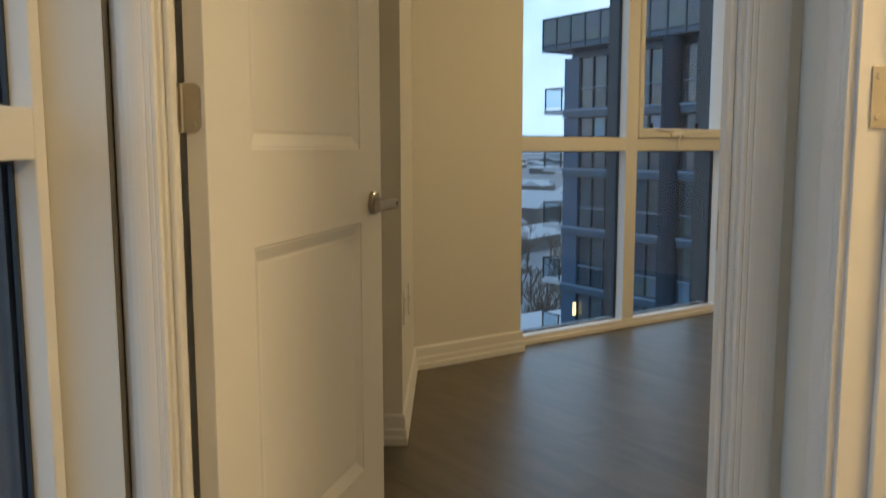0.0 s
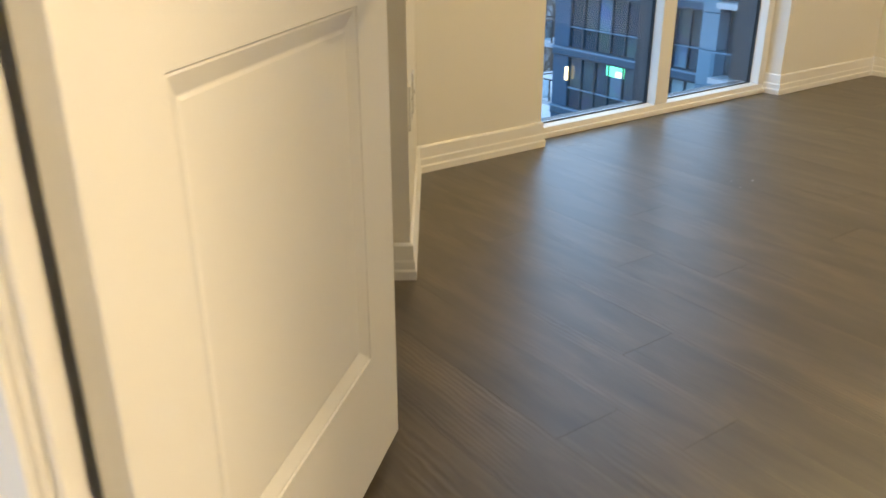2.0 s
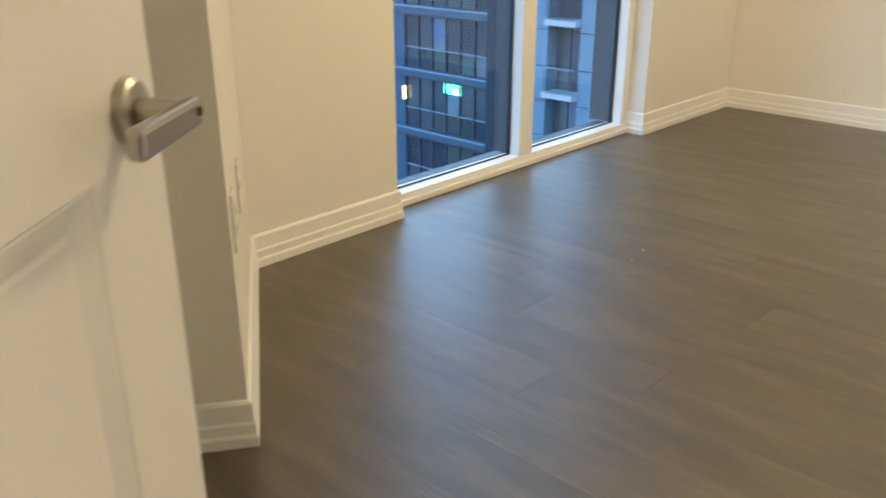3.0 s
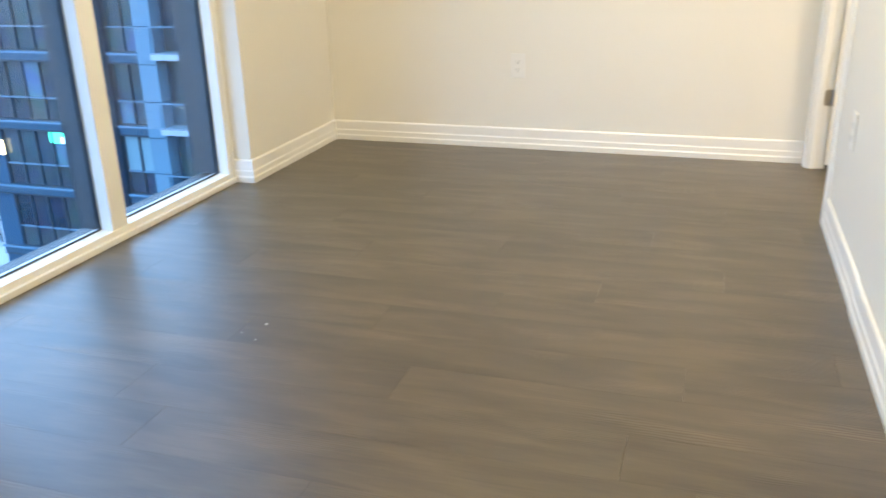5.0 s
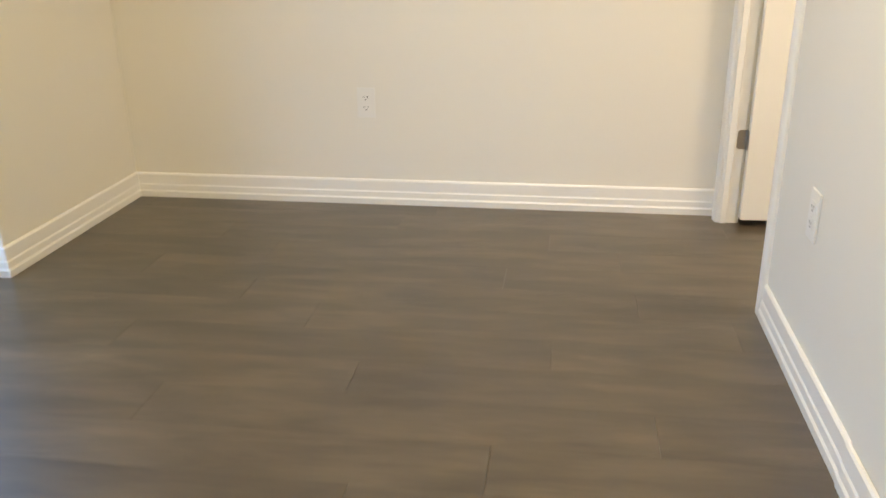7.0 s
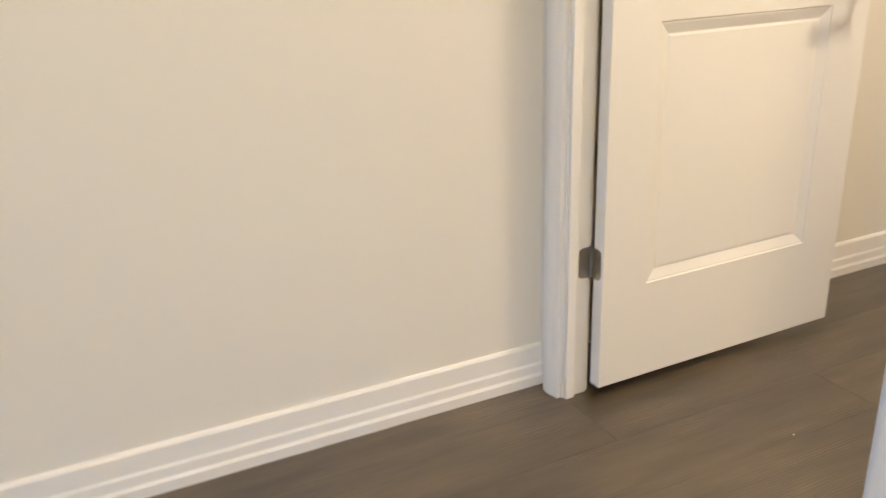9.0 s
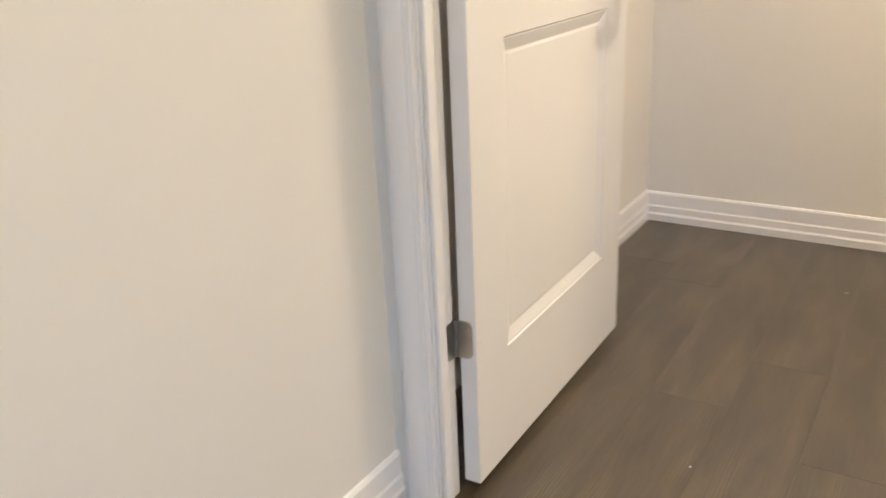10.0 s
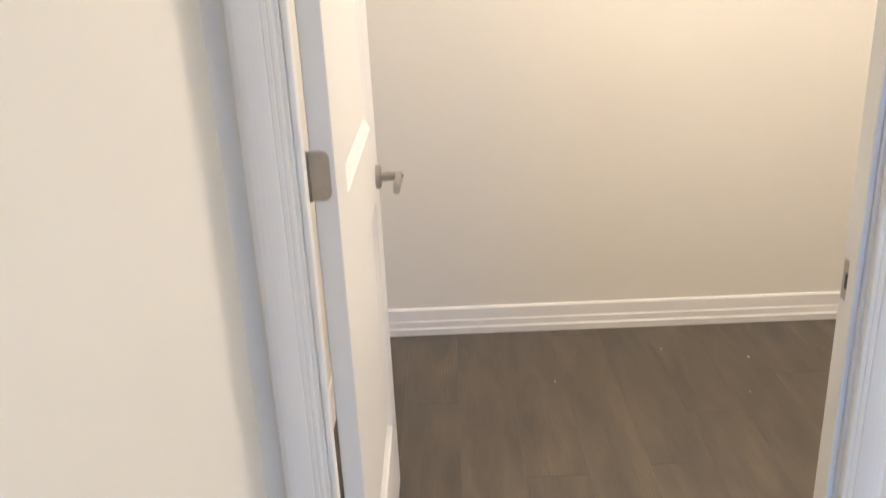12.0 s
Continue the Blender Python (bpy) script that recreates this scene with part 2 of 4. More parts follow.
def cylinder(bm, p0, p1, r0, r1=None, n=20):
    p0, p1 = Vector(p0), Vector(p1)
    r1 = r0 if r1 is None else r1
    d = (p1 - p0).normalized()
    u = d.orthogonal().normalized()
    v = d.cross(u)
    rings = []
    for p, r in ((p0, r0), (p1, r1)):
        rings.append([bm.verts.new(p + (u * math.cos(2 * math.pi * i / n) + v * math.sin(2 * math.pi * i / n)) * r) for i in range(n)])
    for i in range(n):
        j = (i + 1) % n
        bm.faces.new((rings[0][i], rings[0][j], rings[1][j], rings[1][i]))
    bm.faces.new(rings[0][::-1])
    bm.faces.new(rings[1])
    return bm


def sweep(points, profile, place):
    """Mitred sweep of a profile (out, up) along a plan polyline, out to the left of its run; place turns (u, v, up) into the world."""
    bm = bmesh.new()
    pts = [Vector(p) for p in points]
    rings = []
    for i, p in enumerate(pts):
        d0 = (p - pts[i - 1]).normalized() if i else None
        d1 = (pts[i + 1] - p).normalized() if i < len(pts) - 1 else None
        d0, d1 = d0 or d1, d1 or d0
        n0, n1 = Vector((-d0.y, d0.x)), Vector((-d1.y, d1.x))
        m = (n0 + n1)
        m = m / max(m.dot(n0), 1e-6)
        rings.append([bm.verts.new(place(p.x + m.x * o, p.y + m.y * o, h)) for o, h in profile])
    k = len(profile)
    for a, b in zip(rings, rings[1:]):
        for i in range(k):
            j = (i + 1) % k
            bm.faces.new((a[i], a[j], b[j], b[i]))
    bm.faces.new(rings[0][::-1])
    bm.faces.new(rings[-1])
    return bm


CEILING_Z = 2.55


def wall(name, poly, z0=-0.02, z1=CEILING_Z):
    ob = mesh_object(name, prism(poly, z0, z1), PAINT)
    tagged(ob, "smooth painted off-white drywall", "wall", kind="structure")
    return ob


# ---- large structure ----
XW, YN, XE = -3.09, 5.567, -0.676      # faces of the bedroom's west, north and east walls
XEB = -0.612                           # closet side of the east wall
Y2A, Y2B = 4.690, 5.457                # clear opening of the closet door
R1A, R1B = -0.069, 0.728               # clear opening of the bedroom door
A0, A1 = 1.403, 1.473                  # hall and bedroom sides of the door wall
WY0, WY1 = 2.995, 4.660                # window opening
DOOR_H = 2.045
JT = 0.020                             # thickness of the jamb lining

YN2 = 5.553                            # east end of the north wall
wall("wall_north", [(-3.36, YN + 0.004), (XEB, YN2), (XEB, YN + 0.1), (-3.36, YN + 0.1)])
wall("wall_west_1", [(-3.36, WY1), (XW, WY1), (XW, YN - 0.001), (-3.36, YN - 0.001)])
wall("wall_west_2", [(-3.36, 2.375), (XW, 2.375), (XW, WY0), (-3.36, WY0)])
wall("wall_west_3", [(-3.36, WY0 + 0.001), (XW, WY0 + 0.001), (XW, WY1 - 0.001), (-3.36, WY1 - 0.001)], 2.40)
wall("wall_column", [H(0.173, 2.955), (XW, 2.374), (-3.36, 2.374), H(-0.46, 3.3), H(-0.46, 2.955)])
wall("wall_nook", [H(-0.46, A1 + 0.001), H(-0.15, A1 + 0.001), H(-0.15, 2.954), H(-0.46, 2.954)])
wall("wall_door_1", [H(-0.27, A0), H(R1A - JT, A0), H(R1A - JT, A1), H(-0.27, A1)])
wall("wall_pier", [H(-0.27, 1.376), H(-0.1375, 1.376), H(-0.1375, A0 - 0.0002), H(-0.27, A0 - 0.0002)])
# Dark strip on the pier's side: shade of the narrow groove put into colour.
groove = mesh_object("groove_shade", prism([H(-0.1372, 1.3775), H(-0.1362, 1.3775), H(-0.1362, 1.4025), H(-0.1372, 1.4025)], 0.0, CEILING_Z - 0.002), GROOVE)
tagged(groove, "dark grey strip standing in for the shaded groove beside the door trim", "trim", kind="structure")
wall("wall_door_2", [H(R1B + JT, A0), H(1.10, A0), H(1.10, A1), H(R1B + JT, A1)])
wall("wall_door_3", [H(R1A - JT, A0 + 0.0005), H(R1B + JT, A0 + 0.0005), H(R1B + JT, A1 - 0.0005), H(R1A - JT, A1 - 0.0005)], DOOR_H + JT)
wall("wall_east_1", [(XE, 1.62), (XEB, 1.70), (XEB, Y2A - JT), (XE, Y2A - JT)])
wall("wall_east_2", [(XE, Y2B + JT), (XEB, Y2B + JT), (XEB, YN2 + 0.02), (XE, YN2 + 0.02)])
wall("wall_east_3", [(XE + 0.0005, Y2A - JT), (XEB - 0.0005, Y2A - JT), (XEB - 0.0005, Y2B + JT), (XE + 0.0005, Y2B + JT)], DOOR_H + JT)
wall("wall_closet_north", [(XEB + 0.001, 5.655), (1.157, 5.655), (1.157, 5.768), (XEB + 0.001, 5.768)])
wall("wall_closet_east", [(1.057, 3.5), (1.157, 3.5), (1.157, 5.654), (1.057, 5.654)])
wall("wall_closet_south", [(XEB + 0.001, 3.5), (1.056, 3.5), (1.056, 3.6), (XEB + 0.001, 3.6)])
RH = 0.812                             # face of the hall's right wall
B0, B1 = 0.44, 1.236                   # opening of the washroom door along the hall
wall("wall_hall_1", [H(RH, B1 + JT), H(RH + 0.1, B1 + JT), H(RH + 0.1, A0 - 0.001), H(RH, A0 - 0.001)])
wall("wall_hall_2", [H(RH, -1.6), H(RH + 0.1, -1.6), H(RH + 0.1, B0 - JT), H(RH, B0 - JT)])
wall("wall_hall_3", [H(RH + 0.0005, B0 - JT), H(RH + 0.0995, B0 - JT), H(RH + 0.0995, B1 + JT), H(RH + 0.0005, B1 + JT)], DOOR_H + JT)
wall("wall_hall_back", [H(-0.46, -1.7), H(RH + 0.1, -1.7), H(RH + 0.1, -1.601), H(-0.46, -1.601)])
# Unseen stretch, added to keep the hall window short and halve its daylight.
wall("wall_hall_west_unseen", [H(-0.46, -1.6), H(-0.22, -1.6), H(-0.22, 0.454), H(-0.46, 0.454)])
wall("wall_hall_west_2", [H(-0.46, 0.455), H(-0.221, 0.455), H(-0.221, 1.3755), H(-0.46, 1.3755)], 2.40)
wall("wall_hall_west_3", [H(-0.46, 1.376), H(-0.2705, 1.376), H(-0.2705, A1), H(-0.46, A1)])
wall("wall_washroom_1", [H(RH + 0.101, -0.5), H(2.5, -0.5), H(2.5, -0.4), H(RH + 0.101, -0.4)])
wall("wall_washroom_2", [H(2.4, -0.399), H(2.5, -0.399), H(2.5, A0 - 0.001), H(2.4, A0 - 0.001)])
wall("wall_washroom_3", [H(1.101, A0), H(2.5, A0), H(2.5, A1), H(1.101, A1)])

OUTLINE = [(-3.36, 5.78), (-3.36, 2.30), H(-0.46, 3.3), H(-0.46, -1.7), H(2.5, -1.7), H(2.5, 1.6), (1.16, 3.45), (1.16, 5.78)]
tagged(mesh_object("ceiling", prism(OUTLINE, CEILING_Z, CEILING_Z + 0.15), CEIL), "white painted flat ceiling", "ceiling", kind="structure")
floor = tagged(mesh_object("floor", prism(OUTLINE, -0.2, -0.009), SUBFLOOR), "grey-brown embossed wood-look plank floor", "floor", kind="structure")

# ---- baseboards ----
BASE = [(0, 0), (0.016, 0), (0.017, 0.024), (0.013, 0.031), (0.0125, 0.052), (0.0095, 0.058), (0.009, 0.098), (0.005, 0.104), (0, 0.105)]


def baseboard(points):
    ob = mesh_object("baseboard", sweep(points, BASE, lambda u, v, h: (u, v, h)), TRIM)
    return tagged(ob, "white painted stepped wooden baseboard along the wall", "baseboard", kind="structure")


CW = 0.060                             # casing width
baseboard([(XE, Y2A - 0.006 - CW), (XE, 3.836)][::-1])
baseboard([(XE - 0.003, 3.836), (XE - 0.003, 1.606), H(R1B + 0.006 + CW, A1)][::-1])
baseboard([(XW - 0.09, WY1), (XW, WY1), (XW, YN), (XE, YN2)][::-1])
baseboard([H(-0.15, A1 + 0.02), H(-0.15, 2.955), H(0.173, 2.955), (XW, 2.375), (XW, WY0), (XW - 0.09, WY0)][::-1])
baseboard([(XEB, Y2A - 0.1), (XEB, 3.6), (1.057, 3.6), (1.057, 5.655), (XEB + 0.78, 5.655)][::1])
baseboard([H(RH, B1 + 0.1), H(RH, A0)])

# ---- windows ----


def window(name, origin, angle, width, height, divisions, rail, sash=None, front=0.055, side=0.050, out=0.0, cap=0.13):
    """Floor-to-ceiling window; local x along the wall, y into the room, z up. divisions: centres of mullions."""
    win = empty(name, pose(origin[0], origin[1], 0, 0, 0, angle), "white framed floor-to-ceiling window with dark outer caps", "window", kind="structure")
    mw = 0.088
    bm = bmesh.new()
    box(0, width, -0.03 - out, front + 0.003, 0, 0.046, 0.003, bm)
    box(0, width, front + 0.003, front + 0.019, 0, 0.024, 0.003, bm)
    box(0, width, -0.03 - out, front + 0.003, height - 0.06, height, 0.003, bm)
    box(0.0, side, -0.003 - out, front, 0.046, height - 0.06, 0.003, bm)
    box(width - side, width, -0.003 - out, front, 0.046, height - 0.06, 0.003, bm)
    part("window_frame", bm, FRAME, win)
    edges = [side]
    for c in divisions:
        part("mullion", box(c - mw / 2, c + mw / 2, -0.003 - out, front, 0.046, height - 0.06, 0.003), FRAME, win)
        part("outer_cap", box(c - 0.046, c + 0.046, -0.090, -0.013 - out, 0.047, height), GASKET, win, "dark metal outer cap")
        edges += [c - mw / 2, c + mw / 2]
    edges.append(width - side)
    part("outer_cap", box(-0.01, side + 0.004, -cap, -0.013 - out, 0.047, height), GASKET, win, "dark metal outer cap")
    part("outer_cap", box(width - side - 0.025, width + 0.01, -cap, -0.013 - out, 0.047, height), GASKET, win, "dark metal outer cap")
    part("window_sill", box(0, width, -0.12, -0.031 - out, -0.03, 0.030), GASKET, win, "dark metal outer sill")
    for i in range(0, len(edges), 2):
        a, b = edges[i], edges[i + 1]
        part("transom_rail", box(a, b, -0.003 - out, front - 0.001, rail[0], rail[1], 0.003), FRAME, win)
        part("outer_cap", box(a + 0.03, b - 0.03, -0.055, -0.013 - out, rail[0] + 0.004, rail[1] - 0.004), GASKET, win, "dark metal outer cap")
        for z0, z1 in ((0.046, rail[0]), (rail[1], height - 0.06)):
            moving = sash is not None and i // 2 == sash and z0 > 0.5
            if moving:
                s = 0.045
                bm = bmesh.new()
                box(a, b, -0.02, 0.068, z0, z0 + 0.05, 0.004, bm)
                box(a, b, -0.02, 0.068, z1 - s, z1, 0.004, bm)
                box(a, a + 0.022, -0.02, 0.068, z0 + 0.05, z1 - s, 0.004, bm)
                box(b - 0.030, b, -0.02, 0.068, z0 + 0.05, z1 - s, 0.004, bm)
                sf = part("sash", bm, FRAME, win, "white opening awning sash")
                pane = part("pane", box(a + 0.02, b - 0.028, -0.012, -0.004, z0 + 0.048, z1 - s + 0.002), GLASS, win)
                bm = bmesh.new()
                cx = a + 0.42
                box(cx - 0.055, cx + 0.055, 0.0685, 0.088, z0 + 0.006, z0 + 0.026, 0.005, bm)
                cylinder(bm, (cx - 0.01, 0.088, z0 + 0.016), (cx - 0.01, 0.102, z0 + 0.016), 0.008)
                cylinder(bm, (cx - 0.01, 0.100, z0 + 0.014), (cx + 0.035, 0.106, z0 - 0.055), 0.005)
                cylinder(bm, (cx + 0.035, 0.106, z0 - 0.055), (cx + 0.035, 0.128, z0 - 0.057), 0.006)
                part("crank_handle", bm, PLASTIC, sf, "white folding crank handle")
                bm = bmesh.new()
                cylinder(bm, (cx + 0.02, 0.0690, z0 + 0.030), (cx + 0.17, 0.0735, z0 + 0.042), 0.004, n=10)
                part("operator_arm", bm, NICKEL, sf)
                bm = bmesh.new()
                box(a + 0.002, a + 0.018, 0.0685, 0.084, z0 + 0.12, z0 + 0.24, 0.003, bm)
                box(a + 0.004, a + 0.016, 0.084, 0.094, z0 + 0.15, z0 + 0.235, 0.003, bm)
                part("latch", bm, PLASTIC, sf, "white casement latch")
                bm = bmesh.new()
                box(b - 0.018, b - 0.004, 0.0685, 0.080, z0 + 0.16, z0 + 0.22, 0.003, bm)
                part("latch", bm, PLASTIC, sf)
                for q in (0.16, 0.55):
                    bm = bmesh.new()
                    box(a + q, a + q + 0.022, 0.0, 0.012, z0 + 0.051, z0 + 0.082, 0.002, bm)
                    part("clip", bm, DARKM, sf, "small black clip")
            else:
                pane = part("pane", box(a - 0.004, b + 0.004, -0.012 - out, -0.004 - out, z0 - 0.004, z1 + 0.004), GLASS, win)
                bm = bmesh.new()
                g = 0.006
                for q in ((a, b, z0, z0 + g), (a, b, z1 - g, z1), (a, a + g, z0 + g, z1 - g), (b - g, b, z0 + g, z1 - g)):
                    box(q[0], q[1], -0.003 - out, 0.003 - out, q[2], q[3], 0, bm)
                part("gasket", bm, GASKET, win, "thin black glazing gasket")
            pane.visible_shadow = False
    return win


window("window_1", (-3.235, WY1), -90, WY1 - WY0, 2.40, [WY1 - 3.848], (0.976, 1.049), sash=0)
window("window_2", H(-0.234, 1.3745), 180 + 55 + 90, 0.92, 2.40, [], (0.983, 1.051), front=0.014, side=0.030, out=0.020, cap=0.110)

# ---- door frames ----
CASING = [(0, 0), (0, 0.0090), (0.0015, 0.0106), (0.0055, 0.0112), (0.0068, 0.0107), (0.0085, 0.0120), (0.0130, 0.0127), (0.0145, 0.0122), (0.0170, 0.0138), (0.0220, 0.0152), (0.0280, 0.0162), (0.0340, 0.0167), (0.0420, 0.0162), (0.0500, 0.0145), (0.0560, 0.0118), (0.0590, 0.0092), (CW, 0.006), (CW, 0)]


def door_frame(name, p0, p1, depth, label, casings=(True, True), stop_from=0.036):
    """Lining, stop and casings of an opening from p0 to p1 on the near face; the wall goes depth to the left of that run."""
    p0, p1 = Vector((*p0, 0)), Vector((*p1, 0))
    u = (p1 - p0).normalized()
    n = Vector((-u.y, u.x, 0))
    w = (p1 - p0).length
    frame_ob = empty(name, Matrix.Translation(p0) @ Matrix(((u.x, n.x, 0, 0), (u.y, n.y, 0, 0), (0, 0, 1, 0), (0, 0, 0, 1))), label, "door frame", kind="structure")
    bm = bmesh.new()
    box(-JT + 0.001, 0, 0.0, depth, 0, DOOR_H, 0.0015, bm)
    box(w, w + JT - 0.001, 0.0, depth, 0, DOOR_H, 0.0015, bm)
    box(-JT + 0.001, w + JT - 0.001, 0.0, depth, DOOR_H, DOOR_H + JT - 0.001, 0.0015, bm)
    part("jamb", bm, TRIM, frame_ob)
    s0, s1 = depth - stop_from - 0.024, depth - stop_from
    bm = bmesh.new()
    box(0, 0.010, s0, s1, 0, DOOR_H, 0.003, bm)
    box(w - 0.010, w, s0, s1, 0, DOOR_H, 0.003, bm)
    box(0.010, w - 0.010, s0, s1, DOOR_H - 0.010, DOOR_H, 0.003, bm)
    part("door_stop", bm, TRIM, frame_ob)
    line = [(-0.006, 0.0), (-0.006, DOOR_H + 0.006), (w + 0.006, DOOR_H + 0.006), (w + 0.006, 0.0)]
    if casings[0]:
        part("casing", sweep(line, CASING, lambda a, z, h: (a, -h, z)), TRIM, frame_ob)
    if casings[1]:
        part("casing", sweep(line, CASING, lambda a, z, h: (a, depth + h, z)), TRIM, frame_ob)
    return frame_ob


def strike_plate(frame_ob, x, sign, y, z):
    bm = bmesh.new()
    box(min(x, x + sign * 0.002), max(x, x + sign * 0.002), y - 0.014, y + 0.014, z - 0.030, z + 0.030, 0, bm)
    plate = part("strike_plate", bm, NICKEL, frame_ob, "satin nickel strike plate")
    bm = bmesh.new()
    box(min(x, x + sign * 0.0026), max(x, x + sign * 0.0026), y - 0.006, y + 0.006, z - 0.012, z + 0.012, 0, bm)
    part("latch_hole", bm, DARKM, plate)


f1 = door_frame("door_frame_1", H(R1A, A0), H(R1B, A0), A1 - A0, "white painted casing and jamb of the bedroom doorway")
f2 = door_frame("door_frame_2", (XE, Y2B), (XE, Y2A), XEB - XE, "white painted casing and jamb of the closet doorway")
f3 = door_frame("door_frame_3", H(RH, B1), H(RH, B0), 0.1, "white painted casing and jamb of the washroom doorway")
bm = bmesh.new()
box(0.0, 0.002, 0.016, 0.046, 1.021, 1.093, 0.0006, bm)
leaf = part("hinge_leaf", bm, NICKEL, f3, "satin nickel hinge leaf let into the jamb")
bm = bmesh.new()
for yy, zz in ((0.024, 1.033), (0.036, 1.057), (0.024, 1.081)):
    cylinder(bm, (0.0015, yy, zz), (0.0032, yy, zz), 0.0042, 0.0034, 12)
part("screw", bm, NICKEL, leaf)
strike_plate(f1, R1B - R1A, -1, 0.046, 0.875)
strike_plate(f2, Y2B - Y2A, -1, 0.042, 0.875)

# ---- doors ----
HINGES = (0.326, 1.057, 1.795)
DT = 0.034
PO = 0.007                             # the hinge pin stands this far off the door's face


def slab(w, h, z0):
    """Two-panel moulded door; both faces carry the recessed panels."""
    bm = bmesh.new()
    s = (w - 0.492) / 2
    xs = [0.0, s, w - s, w]
    zs = [z0, 0.262, 0.833, 0.995, h - 0.115, h]
    for y, flip in ((-DT - PO, False), (-PO, True)):
        grid = [[bm.verts.new((x, y, z)) for x in xs] for z in zs]
        for i in range(5):
            for j in range(3):
                q = [grid[i][j], grid[i][j + 1], grid[i + 1][j + 1], grid[i + 1][j]]
                fc = bm.faces.new(q[::-1] if flip else q)
                if j == 1 and i in (1, 3):
                    fc.tag = True
    bm.normal_update()
    cells = [f for f in bm.faces if f.tag]
    for fc in cells:
        for thick, depth in ((0.0035, -0.0025), (0.004, 0.0), (0.030, -0.0075), (0.003, 0.0), (0.006, 0.0012)):
            bmesh.ops.inset_region(bm, faces=[fc], thickness=thick, depth=depth)
    bm.verts.ensure_lookup_table()
    rim = [e for e in bm.edges if len(e.link_faces) == 1]
    bmesh.ops.bridge_loops(bm, edges=rim)
    corner = [e for e in bm.edges if len(e.link_faces) == 2 and e.calc_face_angle(0) > 1.4]
    bmesh.ops.bevel(bm, geom=corner, offset=0.0018, segments=2, affect="EDGES", profile=0.5)
    return bm


def rounded_plate(bm, y0, y1, z0, z1, x, thick, r):
    """Hinge leaf in the plane x, with its two outer corners (at y0) rounded."""
    pts = [(y1, z0), (y1, z1)]
    for k in range(6):
        t = math.pi / 2 + k * math.pi / 10
        pts.append((y0 + r + r * math.cos(t), z1 - r + r * math.sin(t)))
    for k in range(6):
        t = math.pi + k * math.pi / 10
        pts.append((y0 + r + r * math.cos(t), z0 + r + r * math.sin(t)))
    a = [bm.verts.new((x, p, q)) for p, q in pts]
    b = [bm.verts.new((x - thick, p, q)) for p, q in pts]
    bm.faces.new(a)
    bm.faces.new(b[::-1])
    for i in range(len(pts)):
        j = (i + 1) % len(pts)
        bm.faces.new((a[i], a[j], b[j], b[i]))


def hinge(door, jamb_turn, z):
    """Leaf on the door's edge, leaf on the jamb and knuckle, hinged on the door's corner line."""
    bm = bmesh.new()
    rounded_plate(bm, -0.030 - PO * 0.5, -0.001, z - 0.036, z + 0.036, 0.0004, 0.0022, 0.012)
    leaf = part("hinge", bm, NICKEL, door, "satin nickel butt hinge")
    bm = bmesh.new()
    for k in range(5):
        cylinder(bm, (-0.001, 0.0, z - 0.036 + k * 0.0145), (-0.001, 0.0, z - 0.036 + k * 0.0145 + 0.0138), 0.0052, n=14)
    part("knuckle", bm, NICKEL, leaf)
    bm = bmesh.new()
    for zz, yy in ((-0.024, -0.022), (0.0, -0.028), (0.024, -0.022)):
        cylinder(bm, (-0.0015, yy, z + zz), (-0.0032, yy, z + zz), 0.0042, 0.0034, 12)
    part("screw", bm, NICKEL, leaf)
    bm = bmesh.new()
    rounded_plate(bm, -0.030 - PO * 0.5, -0.001, z - 0.036, z + 0.036, 0.0, 0.002, 0.012)
    bmesh.ops.rotate(bm, verts=bm.verts, cent=(0, 0, 0), matrix=Matrix.Rotation(radians(jamb_turn), 3, "Z"))
    bmesh.ops.translate(bm, verts=bm.verts, vec=(-0.0012, 0, 0))
    part("jamb_leaf", bm, NICKEL, leaf)


def lever(door, x, z):
    bm = bmesh.new()
    for side, y in ((-1, -DT - PO), (1, -PO)):
        cylinder(bm, (x, y, z), (x, y + side * 0.008, z), 0.027, 0.027, 36)
        cylinder(bm, (x, y + side * 0.008, z), (x, y + side * 0.011, z), 0.027, 0.023, 36)
    rose = part("door_handle", bm, NICKEL, door, "satin nickel lever handle on a round rose")
    for side, y in ((-1, -DT - PO), (1, -PO)):
        bm = bmesh.new()
        cylinder(bm, (x, y + side * 0.009, z), (x, y + side * 0.044, z), 0.011, 0.0095, 18)
        b = bmesh.new()
        box(x - 0.105, x + 0.012, y + side * 0.052 - 0.007, y + side * 0.052 + 0.007, z - 0.012, z + 0.010, 0.0045, b)
        for v in b.verts:
            f = max(0.0, (x - v.co.x) / 0.105)
            v.co.y -= side * 0.003 * f * f
            v.co.z = z + (v.co.z - z) * (1.0 + 0.12 * f)
        me = bpy.data.meshes.new("tmp")
        b.to_mesh(me)
        b.free()
        bm.from_mesh(me)
        bpy.data.meshes.remove(me)
        part("lever", bm, NICKEL, rose)
        bm = bmesh.new()
        cylinder(bm, (x + 0.0005, y + side * 0.059, z), (x + 0.0005, y + side * 0.0605, z), 0.004, 0.004, 12)
        part("keyhole", bm, DARKM, rose)
    bm = bmesh.new()
    box(x + 0.0595, x + 0.0612, -0.030 - PO, -0.005 - PO, z - 0.028, z + 0.028, 0, bm)
    part("latch_plate", bm, NICKEL, rose)


